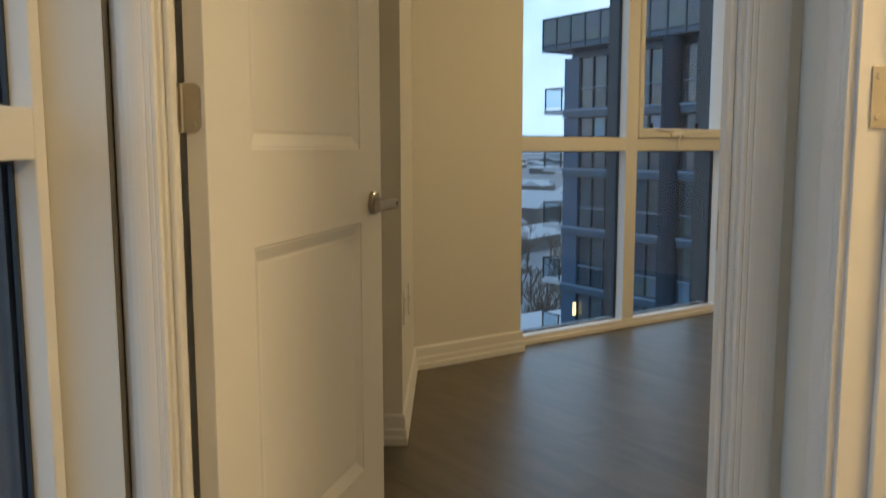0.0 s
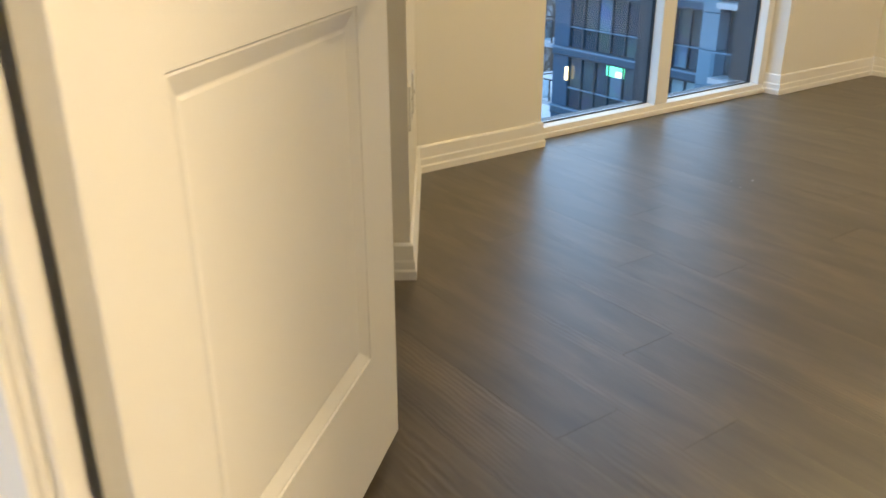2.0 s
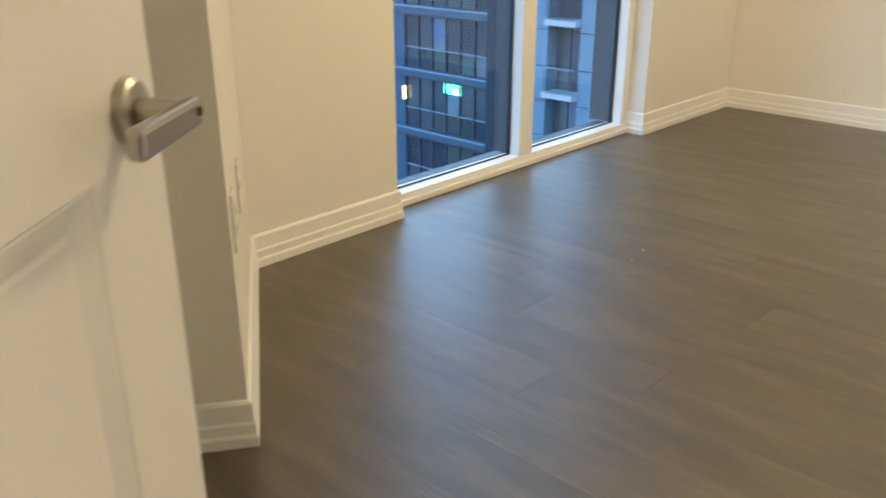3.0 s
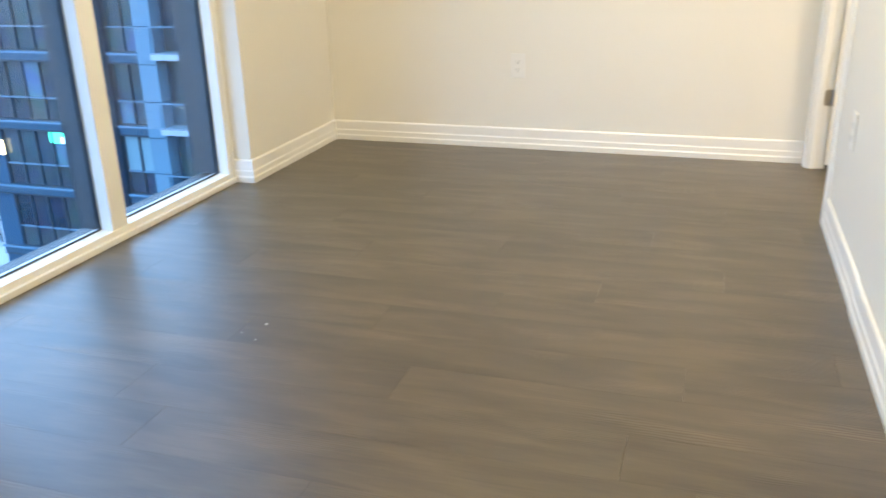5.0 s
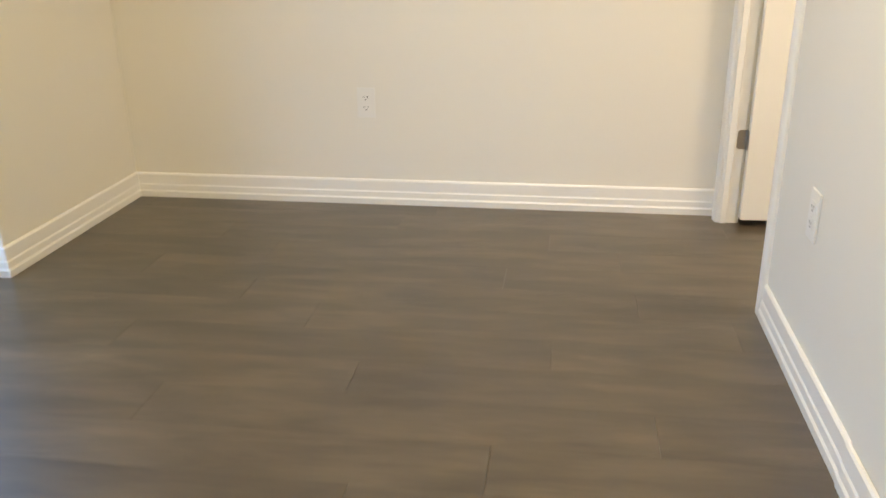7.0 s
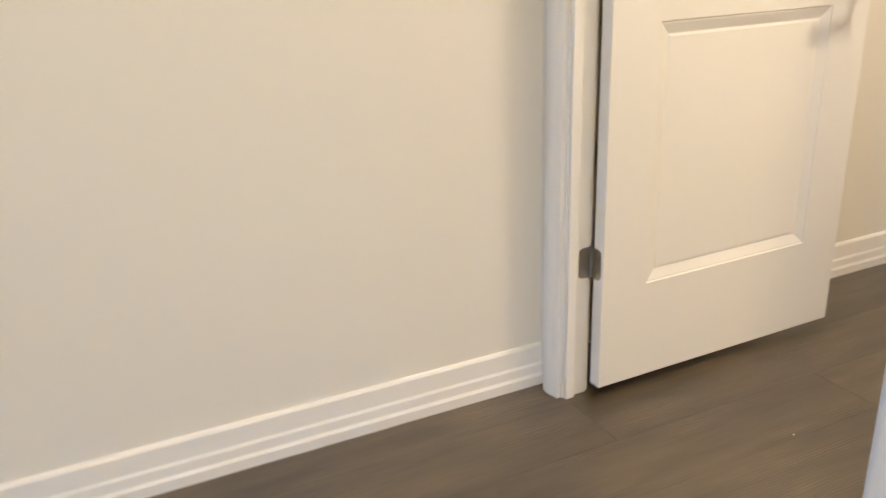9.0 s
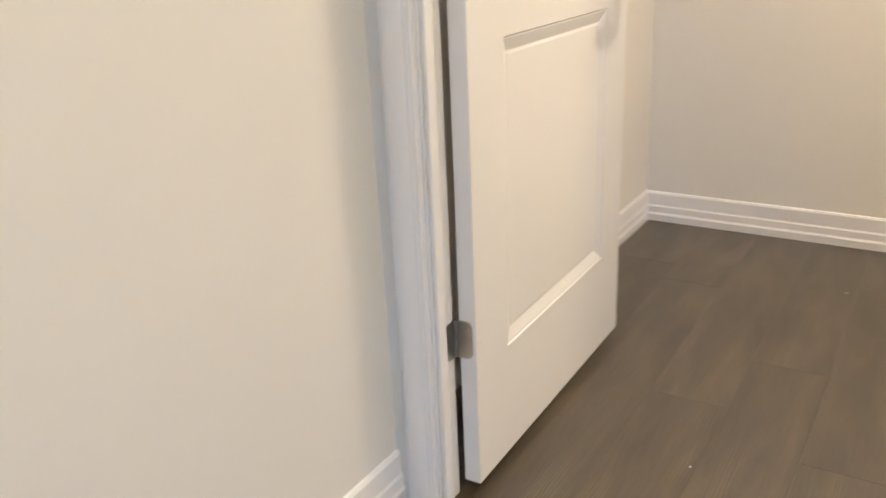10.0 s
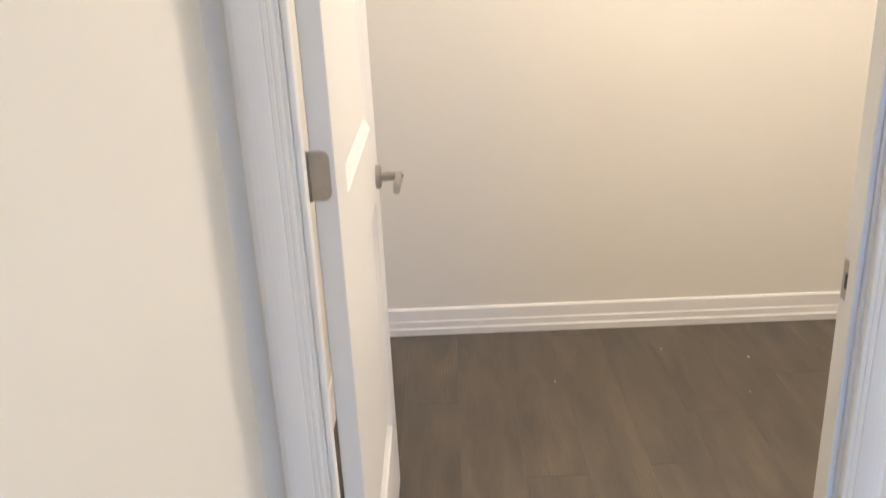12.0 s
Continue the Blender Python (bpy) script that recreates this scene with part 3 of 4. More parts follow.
def door(name, pin, angle, closed, w, label):
    d = empty(name, pose(pin[0], pin[1], 0, 0, 0, angle), label, "door", kind="structure")
    part("slab", slab(w, 2.035, 0.028), DOORP, d)
    for z in HINGES:
        hinge(d, closed - angle, z)
    lever(d, w - 0.060, 0.872)
    return d


door("door_1", H(R1A + 0.001, A1 + PO), 55 + 75.0, 55, 0.762, "white moulded two-panel bedroom door standing open")
door("door_2", (XEB + PO, Y2B - 0.001), 0.6, -90, 0.735, "white moulded two-panel closet door standing open")
door("door_3", H(RH + 0.1 + PO, B1 - 0.001), 55 + 11, -35, 0.762, "white moulded two-panel washroom door standing open")

# ---- plates ----


def outlet(pos, angle, label, duplex):
    """Wall plate; local y out of the wall."""
    ob = empty("wall_outlet", pose(pos[0], pos[1], pos[2], 0, 0, angle), label, "wall outlet", "outlets of the bedroom")
    part("cover_plate", box(-0.0365, 0.0365, 0.0, 0.0065, -0.060, 0.060, 0.0025), PLASTIC, ob)
    if duplex:
        for z in (-0.020, 0.020):
            face = part("receptacle", box(-0.017, 0.017, 0.0066, 0.0085, z - 0.0145, z + 0.0145, 0.0008), PLASTIC, ob)
            bm = bmesh.new()
            box(-0.0085, -0.0060, 0.0086, 0.0090, z - 0.002, z + 0.007, 0, bm)
            box(0.0060, 0.0085, 0.0086, 0.0090, z - 0.002, z + 0.006, 0, bm)
            cylinder(bm, (0, 0.0086, z - 0.008), (0, 0.0090, z - 0.008), 0.0026, n=10)
            part("slot", bm, SLOTM, face)
        bm = bmesh.new()
        cylinder(bm, (0, 0.0066, 0), (0, 0.0078, 0), 0.003, n=10)
        part("screw", bm, PLASTIC, ob)
    else:
        bm = bmesh.new()
        box(-0.006, 0.006, 0.0066, 0.0072, -0.008, 0.006, 0, bm)
        part("jack", bm, DARKM, ob, "small dark jack")
        for z in (-0.045, 0.045):
            bm = bmesh.new()
            cylinder(bm, (0, 0.0066, z), (0, 0.0075, z), 0.003, n=10)
            part("screw", bm, PLASTIC, ob)
    return ob


outlet((-2.058, YN, 0.420), 180, "white duplex outlet on the off-white wall", True)
outlet((XE, 2.925, 0.437), 90, "white plate with one small dark jack", False)
outlet((XE, 4.29, 0.427), 90, "white duplex outlet beside the closet door", True)
outlet((*H(0.173, 3.06), 0.455), -35, "white duplex outlet on the column's side", True)
outlet((*H(0.173, 3.38), 0.425), -35, "white plate with one small dark jack on the column's side", False)

# ---- ceiling lamps ----


def ceiling_lamp(x, y, watts, label, radius=0.16, color=WARM):
    ob = empty("ceiling_lamp", pose(x, y, CEILING_Z), label, "ceiling lamp", "ceiling lamps")
    bm = bmesh.new()
    cylinder(bm, (0, 0, -0.03), (0, 0, 0), radius + 0.012, n=40)
    part("base", bm, NICKEL, ob)
    bm = bmesh.new()
    bmesh.ops.create_uvsphere(bm, u_segments=32, v_segments=12, radius=radius)
    bmesh.ops.delete(bm, geom=[v for v in bm.verts if v.co.z > 0.001], context="VERTS")
    bmesh.ops.scale(bm, verts=bm.verts, vec=(1, 1, 0.45))
    bmesh.ops.translate(bm, verts=bm.verts, vec=(0, 0, -0.0305))
    part("shade", bm, SHADE, ob, "frosted glass bowl")
    lamp(x, y, CEILING_Z - 0.03 - radius * 0.45 - 0.01, watts, radius, color)


ceiling_lamp(-1.62, 3.55, 51, "flush ceiling lamp with a frosted bowl")
ceiling_lamp(0.18, 4.50, 39, "flush closet ceiling lamp with a frosted bowl", 0.18, (1.0, 0.80, 0.58))
# Added weak fill for the hall; no fixture is known there.
hx, hy = H(0.35, -0.30)
ceiling_lamp(hx, hy, 4, "added hall ceiling lamp, out of view, with a frosted bowl", 0.12)
hx, hy = H(1.65, 0.66)
ceiling_lamp(hx, hy, 90, "flush washroom ceiling lamp with a frosted bowl", 0.22, (1.0, 0.80, 0.52))

# ---- outside ----
GROUND_Z = -24.0
SNOW = surface("snowy_ground", (0.231, 0.253, 0.286), (0.055, 0.0523, 0.0495), 0.045, (0.8, 0.95), 0.3, 0.6)
ASPHALT = surface("wet_road", (0.05, 0.052, 0.056), (0.10, 0.105, 0.11), 0.4, (0.5, 0.8))
TWIG = surface("bare_twigs", (0.075, 0.055, 0.042), (0.13, 0.10, 0.08), 2, (0.8, 0.9))
PANEL = surface("tower_panel", (0.011, 0.055, 0.104), (0.017, 0.072, 0.132), 0.5, (0.3, 0.45))
SPAN = surface("tower_spandrel", (0.018, 0.064, 0.108), (0.026, 0.080, 0.132), 0.8, (0.25, 0.4))
TRIMM = surface("tower_sill_metal", (0.085, 0.17, 0.245), (0.12, 0.215, 0.30), 1.5, (0.35, 0.5))
PIER = surface("tower_pier", (0.085, 0.17, 0.235), (0.115, 0.21, 0.28), 0.6, (0.5, 0.65))
SLABEDGE = surface("tower_slab_edge", (0.315, 0.336, 0.364), (0.385, 0.406, 0.434), 1.5, (0.6, 0.75))
TGLASS = tower_glass_material()
BLIND = surface("tower_blind", (0.16, 0.26, 0.30), (0.20, 0.31, 0.35), 1.5, (0.3, 0.5))
RAILM = principled("tower_rail", (0.03, 0.035, 0.04), 0.4, 0.6)
MULLM = surface("tower_mullion", (0.008, 0.026, 0.042), (0.013, 0.036, 0.054), 2, (0.4, 0.5))
COLUMN = surface("tower_column", (0.008, 0.026, 0.044), (0.012, 0.034, 0.056), 0.8, (0.7, 0.85), spec=0.2)
RGLASS = glass_material("rail_glass", (0.72, 0.82, 0.86))
LIT = glow("lit_lantern", (1.0, 0.72, 0.38), 5.0)
SCREEN = glow("lit_screen", (0.10, 0.80, 0.45), 3.0)
SCREENW = glow("lit_screen_white", (0.75, 0.95, 1.0), 2.0)
ROOFS = surface("snowy_roof", (0.27, 0.3, 0.336), (0.372, 0.396, 0.42), 0.3, (0.8, 0.9))
FACADE = surface("far_facade", (0.084, 0.078, 0.078), (0.144, 0.132, 0.126), 0.2, (0.8, 0.9))

gb = bmesh.new()
prism([(-2600, -2600), (2600, -2600), (2600, 2600), (-2600, 2600)], GROUND_Z - 0.5, GROUND_Z, gb)
tagged(mesh_object("ground", gb, SNOW), "snow-covered open ground with bare patches", "ground", kind="structure")


def road(p0, p1, w):
    p0, p1 = Vector(p0), Vector(p1)
    n = (p1 - p0).normalized()
    n = Vector((-n.y, n.x)) * w / 2
    poly = [tuple(p0 - n), tuple(p1 - n), tuple(p1 + n), tuple(p0 + n)]
    tagged(mesh_object("road", prism(poly, GROUND_Z - 0.2, GROUND_Z + 0.03), ASPHALT), "wet dark road across the snow", "road", kind="structure")


road((-330, 130), (-60, 330), 9)
road((-260, 60), (-90, 260), 7)
road((-520, 380), (-200, 700), 10)

# tower across the way: south face on y = TY, from TX0 to TX1
TY, TX0, TX1 = 30.0, -32.0, -8.6
ST = 2.97
LEVELS = [-6.05 + ST * k for k in range(-6, 4)]
EAVE, ROOF = LEVELS[-1] + ST, LEVELS[-1] + ST + 1.68
tower = empty("apartment_tower", pose(0, 0, 0), "dark blue glazed apartment tower with balconies", "building")
part("core", box(TX0 + 0.1, TX1, TY + 0.45, TY + 18, GROUND_Z, EAVE), PANEL, tower)
part("roof", box(TX0 - 1.3, TX1, TY - 0.25, TY + 18.5, EAVE, ROOF), PANEL, tower, "projecting glazed top storey")
part("penthouse", box(TX0 + 1.6, TX0 + 2.6, TY + 3, TY + 5, ROOF, ROOF + 4), PIER, tower)
part("penthouse", box(TX0 + 6.5, TX1, TY + 4, TY + 12, ROOF, ROOF + 3), PANEL, tower)
bm = bmesh.new()
x = TX0 - 1.3
while x < TX1:
    box(x - 0.04, x + 0.04, TY - 0.33, TY - 0.24, EAVE + 0.02, ROOF, 0, bm)
    x += 1.02
for z in (EAVE, EAVE + 0.28, ROOF - 0.06):
    box(TX0 - 1.34, TX1, TY - 0.34, TY - 0.24, z, z + 0.06, 0, bm)
part("roof_trim", bm, MULLM, tower)
x = TX0 - 1.3
while x < TX1 - 1.0:
    part("window", box(x + 0.05, x + 0.97, TY - 0.30, TY - 0.26, EAVE + 0.35, ROOF - 0.08), TGLASS, tower)
    part("panel", box(x + 0.05, x + 0.97, TY - 0.30, TY - 0.26, EAVE + 0.07, EAVE + 0.27), SPAN, tower)
    x += 1.02

# bays of the face: kind, from, to
BAYS = [("panel", -32.0, -30.9)] + [("glass", -30.9 + 0.90 * k, -30.9 + 0.90 * (k + 1)) for k in range(6)]
BAYS += [("glass", -24.50, -23.73), ("glass", -23.73, -22.96), ("pier", -22.96, -22.10),
         ("loggia", -22.10, -20.50), ("pier", -20.50, -19.40), ("glass", -19.40, -18.45), ("glass", -18.45, -17.50), ("pier", -17.50, -16.40),
         ("loggia", -16.40, -14.70), ("pier", -14.70, -13.60), ("glass", -13.60, -12.60), ("glass", -12.60, -11.60), ("pier", -11.60, TX1)]


def tower_storey(z):
    """One storey of the face: spandrel band with its pale trim, framed panes, piers, loggias and the corner balcony."""
    top = z + ST
    for a, b in ((TX0, -25.5), (-24.5, -22.1), (-20.5, -16.4), (-14.7, TX1)):
        part("floor_band", box(a, b, TY - 0.05, TY + 0.44, z - 0.40, z + 0.02), SPAN, tower)
        part("band_trim", box(a, b, TY - 0.15, TY - 0.051, z - 0.06, z + 0.03), TRIMM, tower, "pale metal sill band")
        part("band_trim", box(a, b, TY - 0.10, TY - 0.051, z - 0.40, z - 0.35), MULLM, tower)
    for kind, a, b in BAYS:
        z0, z1 = z + 0.03, top - 0.41
        if kind == "panel":
            part("panel", box(a + 0.02, b - 0.02, TY + 0.01, TY + 0.42, z0, z1), PANEL, tower)
        elif kind == "pier":
            part("pier", box(a + 0.01, b - 0.01, TY - 0.24, TY + 0.42, z - 0.38, z + 1.06), PIER, tower)
            part("pier", box(a + 0.01, b - 0.01, TY - 0.24, TY + 0.42, z + 1.09, top - 0.41), PIER, tower)
        elif kind == "glass":
            shut = -24.7 < a < -23 and -10 < z < -8
            part("window", box(a + 0.04, b - 0.04, TY + 0.14, TY + 0.18, z0 + 1.02, z1 - 0.05), BLIND if shut else TGLASS, tower)
            part("window", box(a + 0.04, b - 0.04, TY + 0.14, TY + 0.18, z0 + 0.05, z0 + 0.96), TGLASS, tower)
            bm = bmesh.new()
            for q in ((a, a + 0.04, z0, z1), (b - 0.04, b, z0, z1), (a + 0.04, b - 0.04, z0, z0 + 0.05), (a + 0.04, b - 0.04, z1 - 0.05, z1)):
                box(q[0], q[1], TY + 0.05, TY + 0.22, q[2], q[3], 0, bm)
            part("mullions", bm, MULLM, tower)
            part("transom", box(a + 0.04, b - 0.04, TY + 0.02, TY + 0.20, z0 + 0.965, z0 + 1.015), TRIMM, tower, "pale metal transom")
        elif kind == "loggia":
            part("balcony_slab", box(a + 0.02, b - 0.02, TY - 0.60, TY + 0.44, z - 0.16, z + 0.06), SLABEDGE, tower, "white concrete balcony slab")
            part("window", box(a + 0.10, (a + b) / 2 - 0.04, TY + 0.36, TY + 0.40, z + 0.07, top - 0.20), TGLASS, tower)
            part("window", box((a + b) / 2 + 0.04, b - 0.10, TY + 0.36, TY + 0.40, z + 0.07, top - 0.20), TGLASS, tower)
            rail_ob = part("balcony_rail", box(a + 0.03, b - 0.03, TY - 0.57, TY - 0.53, z + 1.08, z + 1.13), TRIMM, tower)
            part("rail_glass", box(a + 0.05, b - 0.05, TY - 0.555, TY - 0.545, z + 0.12, z + 1.07), RGLASS, rail_ob)
    # corner balcony beyond the west end
    w = 1.6
    part("balcony_slab", box(TX0 - w, TX0 - 0.01, TY + 0.1, TY + 4.0, z - 0.18, z + 0.04), SLABEDGE, tower, "white concrete balcony slab")
    bm = bmesh.new()
    for px in (TX0 - w + 0.05, TX0 - 0.30):
        for py in (TY + 0.14, TY + 2.0, TY + 3.9):
            box(px - 0.03, px + 0.03, py - 0.03, py + 0.03, z + 0.04, z + 1.15, 0, bm)
    box(TX0 - w, TX0 - 0.02, TY + 0.11, TY + 0.17, z + 1.12, z + 1.18, 0, bm)
    box(TX0 - w, TX0 - w + 0.06, TY + 0.17, TY + 3.95, z + 1.12, z + 1.18, 0, bm)
    rail_ob = part("balcony_rail", bm, RAILM, tower)
    part("rail_glass", box(TX0 - w + 0.08, TX0 - 0.34, TY + 0.135, TY + 0.145, z + 0.15, z + 1.11), RGLASS, rail_ob)


for z in LEVELS:
    tower_storey(z)
bm = bmesh.new()
cylinder(bm, (-24.98, TY - 0.05, GROUND_Z), (-24.98, TY - 0.05, EAVE), 0.46, n=28)
part("post", bm, COLUMN, tower, "round dark blue corner column")
part("lantern", box(-30.98, -30.83, TY - 0.12, TY + 0.00, -7.62, -6.95, 0.03), LIT, tower, "lit yellowish wall lantern")
part("screen", box(-28.35, -27.25, TY + 0.09, TY + 0.12, -7.0, -6.4), SCREEN, tower, "bright green screen behind a window")
part("screen", box(-27.75, -27.30, TY + 0.075, TY + 0.089, -7.0, -6.72), SCREENW, tower)

# podium beyond
podium = empty("podium_building", pose(0, 0, 0), "low snowy-roofed building beside the tower", "building")
part("wall", box(-62, -34.6, 33, 60, GROUND_Z, GROUND_Z + 8), FACADE, podium)
part("roof", box(-62.3, -34.5, 32.7, 60.3, GROUND_Z + 8.001, GROUND_Z + 8.6), ROOFS, podium, "snow-covered flat roof")

# snowed-in terrace below the hall window, with locked bicycles
TERRACE_Z = -14.6
DRIFT = surface("terrace_snow", (0.46, 0.50, 0.54), (0.36, 0.40, 0.45), 0.35, (0.75, 0.95), 0.4, 3)
BIKE = surface("bicycle_paint", (0.03, 0.032, 0.036), (0.06, 0.06, 0.065), 5, (0.3, 0.5))
TYRE = principled("bicycle_tyre", (0.02, 0.02, 0.021), 0.8)
terrace = empty("terrace_building", pose(0, 0, 0), "low building with a snow-covered roof terrace", "building")
part("wall", box(-58, -14.5, -24, 5.8, GROUND_Z, TERRACE_Z - 0.4), FACADE, terrace)
part("roof", box(-58.2, -14.3, -24.2, 6.0, TERRACE_Z - 0.399, TERRACE_Z, 0.05), DRIFT, terrace, "snow-covered roof terrace")
part("kerb", box(-26.9, -26.6, -24, 1.4, TERRACE_Z + 0.001, TERRACE_Z + 0.22, 0.03), DRIFT, terrace, "snow-topped low kerb")


def ring(radius, tube, bm, cx, cz, n=28, k=6):
    """Upright wheel rim in the x-z plane."""
    vs = []
    for i in range(n):
        a = 2 * math.pi * i / n
        vs.append([bm.verts.new((cx + (radius + tube * math.cos(2 * math.pi * j / k)) * math.cos(a), tube * math.sin(2 * math.pi * j / k), cz + (radius + tube * math.cos(2 * math.pi * j / k)) * math.sin(a))) for j in range(k)])
    for i in range(n):
        for j in range(k):
            bm.faces.new((vs[i][j], vs[(i + 1) % n][j], vs[(i + 1) % n][(j + 1) % k], vs[i][(j + 1) % k]))
    return bm


def bicycle(x, y, turn, lean, label):
    b = empty("bicycle", pose(x, y, TERRACE_Z, lean, 0, turn), label, "bicycle", "bicycles on the terrace")
    for cx in (-0.52, 0.52):
        wheel = part("wheel", ring(0.335, 0.020, bmesh.new(), cx, 0.355), TYRE, b)
        bm = bmesh.new()
        cylinder(bm, (cx, -0.05, 0.355), (cx, 0.05, 0.355), 0.025, n=8)
        for i in range(8):
            a = math.pi * i / 8
            cylinder(bm, (cx - 0.32 * math.cos(a), 0, 0.355 - 0.32 * math.sin(a)), (cx + 0.32 * math.cos(a), 0, 0.355 + 0.32 * math.sin(a)), 0.003, n=4)
        part("spokes", bm, NICKEL, wheel)
    bm = bmesh.new()
    for p, q in (((-0.52, 0.355), (-0.08, 0.33)), ((-0.52, 0.355), (-0.20, 0.78)), ((-0.08, 0.33), (-0.24, 0.88)), ((-0.20, 0.78), (0.36, 0.84)), ((-0.08, 0.33), (0.38, 0.74)), ((0.34, 0.95), (0.52, 0.355))):
        cylinder(bm, (p[0], 0, p[1]), (q[0], 0, q[1]), 0.018, n=8)
    part("bicycle_frame", bm, BIKE, b)
    part("saddle", box(-0.38, -0.12, -0.06, 0.06, 0.88, 0.93, 0.02), TYRE, b)
    bm = bmesh.new()
    cylinder(bm, (0.34, -0.29, 0.97), (0.34, 0.29, 0.97), 0.014, n=8)
    part("handlebar", bm, BIKE, b)


def bicycle_post(x, y):
    ob = empty("bicycle_post", pose(x, y, TERRACE_Z), "round steel bicycle post with locking rings in snow", "bicycle rack", "bicycle posts")
    bm = bmesh.new()
    cylinder(bm, (0, 0, 0), (0, 0, 0.95), 0.04, n=12)
    part("post", bm, RAILM, ob)
    part("ring", ring(0.22, 0.02, bmesh.new(), 0.24, 0.62), RAILM, ob)
    part("ring", ring(0.22, 0.02, bmesh.new(), -0.24, 0.62), RAILM, ob)


bicycle(-24.75, 0.60, 62, 7, "dark bicycle parked in the snow against a post")
bicycle(-25.75, 0.75, 48, -9, "dark bicycle leaning on a post in the snow")
bicycle(-24.2, 1.7, 80, 6, "dark bicycle standing in the snow")
bicycle_post(-25.2, 0.95)
bicycle_post(-24.0, 0.70)
bicycle_post(-30.9, 1.83)
bicycle_post(-33.6, 2.0)

# far houses
rng = random.Random(11)
for i in range(150):
    ang = radians(rng.uniform(36, 62))
    dist = rng.uniform(300, 1500) if i > 40 else rng.uniform(200, 420)
    cx, cy = -dist * math.sin(ang), dist * math.cos(ang)
    w, d, h = rng.uniform(9, 22), rng.uniform(8, 12), rng.uniform(3, 6)
    house = empty("house", pose(cx, cy, GROUND_Z, 0, 0, rng.choice((20, 110)) + rng.uniform(-6, 6)), "distant house with a snow-covered roof", "house", "far houses")
    part("wall", box(-w / 2, w / 2, -d / 2, d / 2, 0, h), FACADE, house)
    bm = bmesh.new()
    vs = [bm.verts.new(p) for p in ((-w / 2 - 0.5, -d / 2 - 0.5, h), (w / 2 + 0.5, -d / 2 - 0.5, h), (w / 2 + 0.5, d / 2 + 0.5, h), (-w / 2 - 0.5, d / 2 + 0.5, h), (-w / 2, 0, h + 2.5), (w / 2, 0, h + 2.5))]
    for q in ((0, 1, 5, 4), (2, 3, 4, 5), (0, 4, 3), (1, 2, 5), (3, 2, 1, 0)):
        bm.faces.new([vs[k] for k in q])
    part("roof", bm, ROOFS, house)

# bare trees
def bare_tree(seed, h):
    rng = random.Random(seed)
    bm = bmesh.new()

    def limb(p, d, ln, r, depth):
        q = p + d * ln
        cylinder(bm, p, q, r, r * 0.6, 5)
        if depth:
            for _ in range(4 if depth > 1 else 5):
                nd = (d + Vector((rng.uniform(-.8, .8), rng.uniform(-.8, .8), rng.uniform(-.1, .5)))).normalized()
                limb(p + d * ln * rng.uniform(0.5, 1.0), nd, ln * rng.uniform(0.5, 0.75), r * 0.5, depth - 1)

    limb(Vector((0, 0, 0)), Vector((0, 0, 1)), h * 0.38, h * 0.022, 3)
    return bm


proto = []
for s in range(3):
    t = empty("bare_tree", pose(-70 - 6 * s, 62 + 5 * s, GROUND_Z), "leafless brown tree in the snow", "tree", "bare trees")
    part("trunk", bare_tree(s, 9 + s), TWIG, t)
    proto.append(t)
for i in range(60):
    ang = radians(rng.uniform(44, 54))
    dist = rng.uniform(75, 190)
    copy_thing(proto[i % 3], pose(-dist * math.sin(ang), dist * math.cos(ang), GROUND_Z, 0, 0, rng.uniform(0, 360)))

# ---- small litter on the closet and bedroom floor ----
rng = random.Random(3)
for x, y, s in ((0.777, 4.277, 0.012), (0.661, 4.944, 0.007), (-0.333, 5.098, 0.006), (0.86, 4.55, 0.006), (-2.287, 3.326, 0.008), (-2.268, 3.228, 0.004), (-2.330, 3.26, 0.003), (0.55, 4.35, 0.006)):
    bm = bmesh.new()
    n = 6
    vs = [bm.verts.new((s * rng.uniform(0.3, 0.6) * math.cos(k * 1.047), s * rng.uniform(0.3, 0.6) * 0.6 * math.sin(k * 1.047), 0)) for k in range(n)]
    top = bm.faces.new(vs)
    ex = bmesh.ops.extrude_face_region(bm, geom=[top])
    bmesh.ops.translate(bm, verts=[v for v in ex["geom"] if isinstance(v, bmesh.types.BMVert)], vec=(0, 0, 0.0015))
    chip = mesh_object("paint_chip", bm, CHIP)
    chip.location = (x, y, 0.0002)
    tagged(chip, "tiny white paint chip lying on the planks", "debris", "chips on the floor")

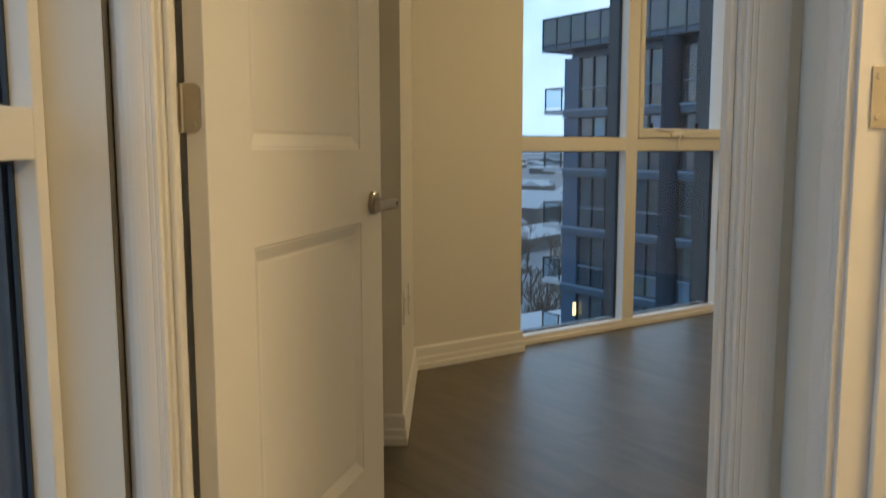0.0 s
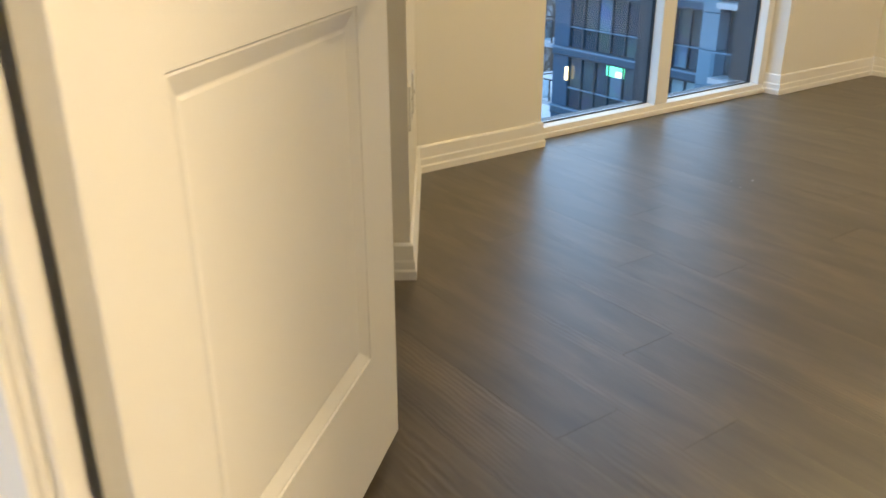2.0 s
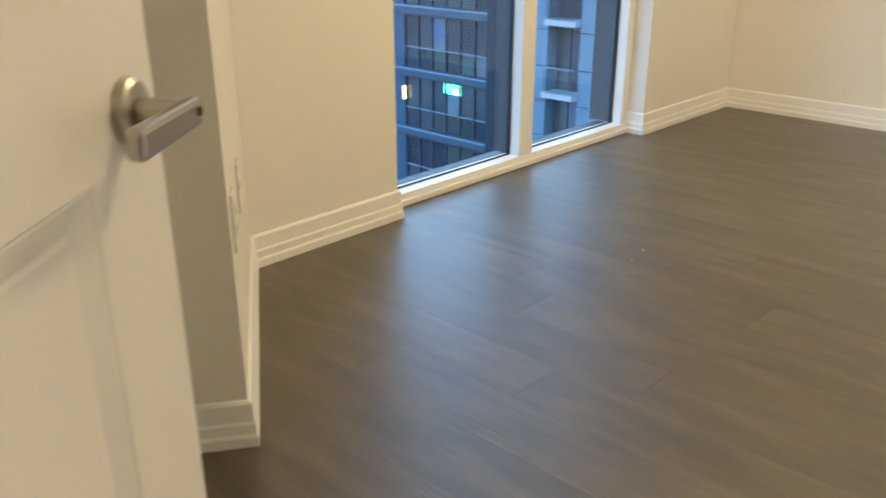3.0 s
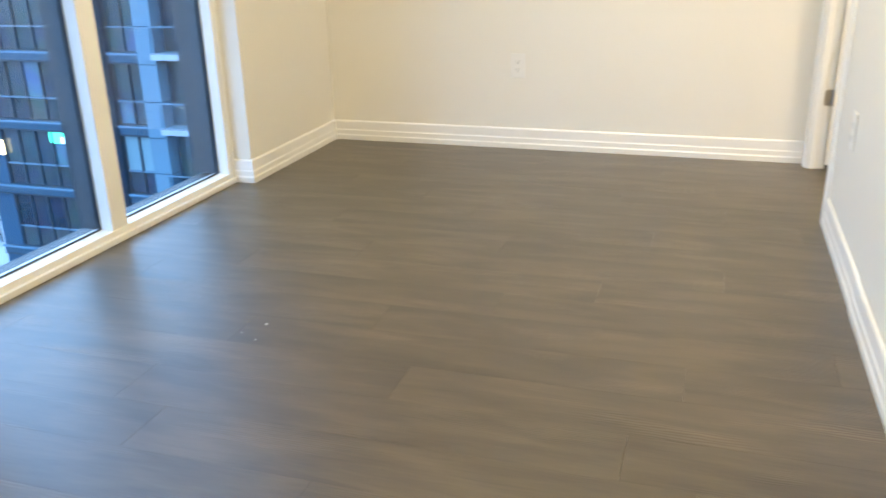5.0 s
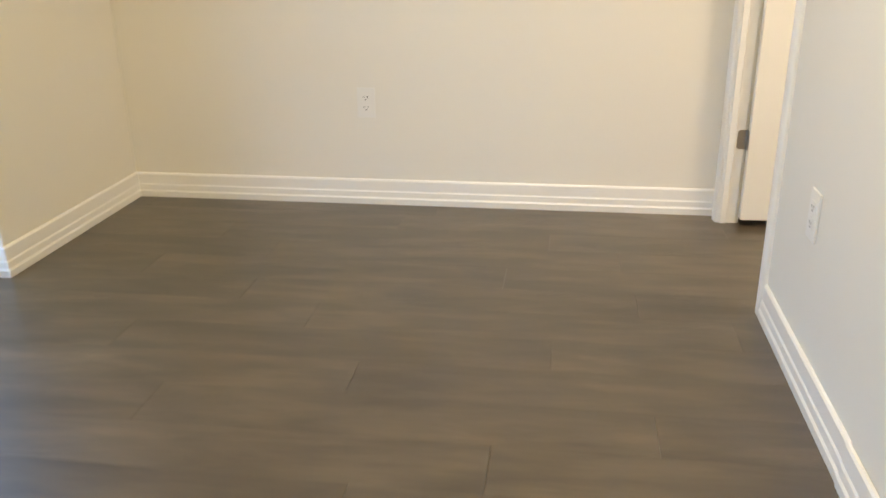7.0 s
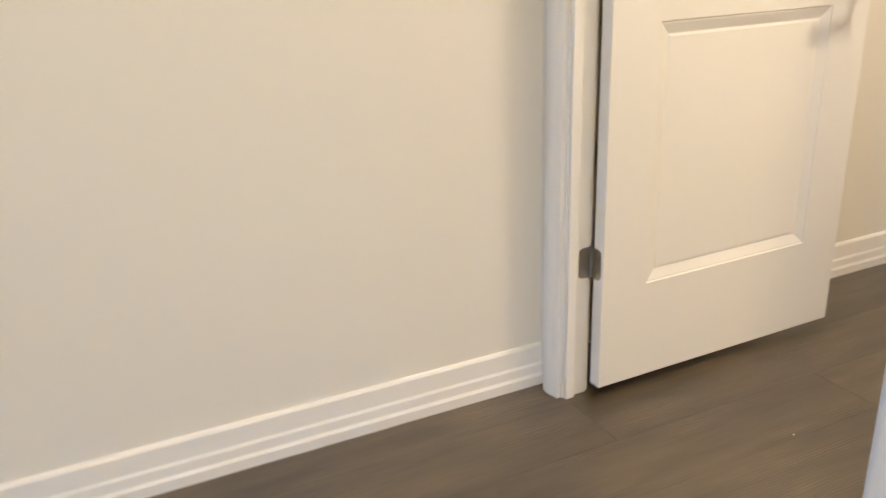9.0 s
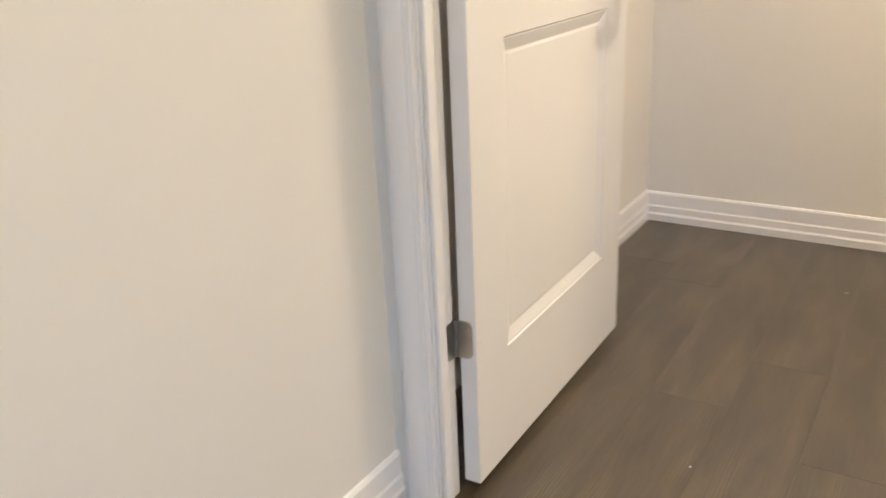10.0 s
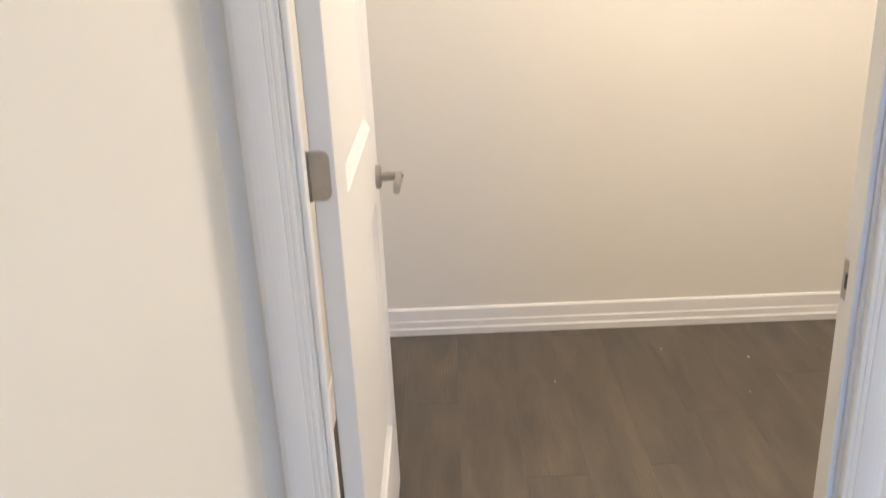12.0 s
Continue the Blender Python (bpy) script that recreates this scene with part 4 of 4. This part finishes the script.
# ---- floor planks ----
PW, PL, Y0 = 0.1715, 1.22, 3.030
STARTS = {0: -1.800, 1: -1.123, 2: -1.983, 3: -1.680, 4: -1.400, 5: -1.033, 6: -1.780, -1: -1.232}
rng = random.Random(21)
for row in range(-27, 16):
    y0 = Y0 + row * PW
    y1 = y0 + PW
    base = STARTS.get(row, None)
    if base is None:
        base = rng.uniform(-PL, 0)
    x = base - PL * 5
    while x < 2.6:
        xa, xb = max(x, -3.34), min(x + PL, 2.4)
        if y0 > 3.4:
            xb = min(xb, 1.12)
        x += PL
        if xb - xa < 0.04:
            continue
        if max(0.57358 * px + 0.81915 * py for px in (xa, xb) for py in (y0, y1)) < -0.4:
            continue
        bm = bmesh.new()
        g, h, c, e = 0.0001, 0.00018, 0.0001, 0.0004
        lo = [(xa + h, y0 + g), (xb - h, y0 + g), (xb - h, y1 - g), (xa + h, y1 - g)]
        hi = [(xa + h + e, y0 + g + c), (xb - h - e, y0 + g + c), (xb - h - e, y1 - g - c), (xa + h + e, y1 - g - c)]
        va = [bm.verts.new((p[0], p[1], -0.008)) for p in lo]
        vb = [bm.verts.new((p[0], p[1], -0.0006)) for p in lo]
        vc = [bm.verts.new((p[0], p[1], 0.0)) for p in hi]
        for A, B in ((va, vb), (vb, vc)):
            for i in range(4):
                bm.faces.new((A[i], A[(i + 1) % 4], B[(i + 1) % 4], B[i]))
        bm.faces.new(vc)
        if min(0.57358 * px + 0.81915 * py for px in (xa, xb) for py in (y0, y1)) < -0.34:
            bmesh.ops.bisect_plane(bm, geom=bm.verts[:] + bm.edges[:] + bm.faces[:], plane_co=(*H(-0.33, 0), 0), plane_no=(-0.57358, -0.81915, 0), clear_outer=True)
        for co, no, row_end in (((*H(2.45, 0), 0), (0.57358, 0.81915, 0), 3.45), ((*H(0, -1.65), 0), (0.81915, -0.57358, 0), 99)):
            if len(bm.faces) and y1 < row_end:
                bmesh.ops.bisect_plane(bm, geom=bm.verts[:] + bm.edges[:] + bm.faces[:], plane_co=co, plane_no=no, clear_outer=True)
        if len(bm.faces) == 0:
            bm.free()
            continue
        mesh_object("plank", bm, PLANK, floor)
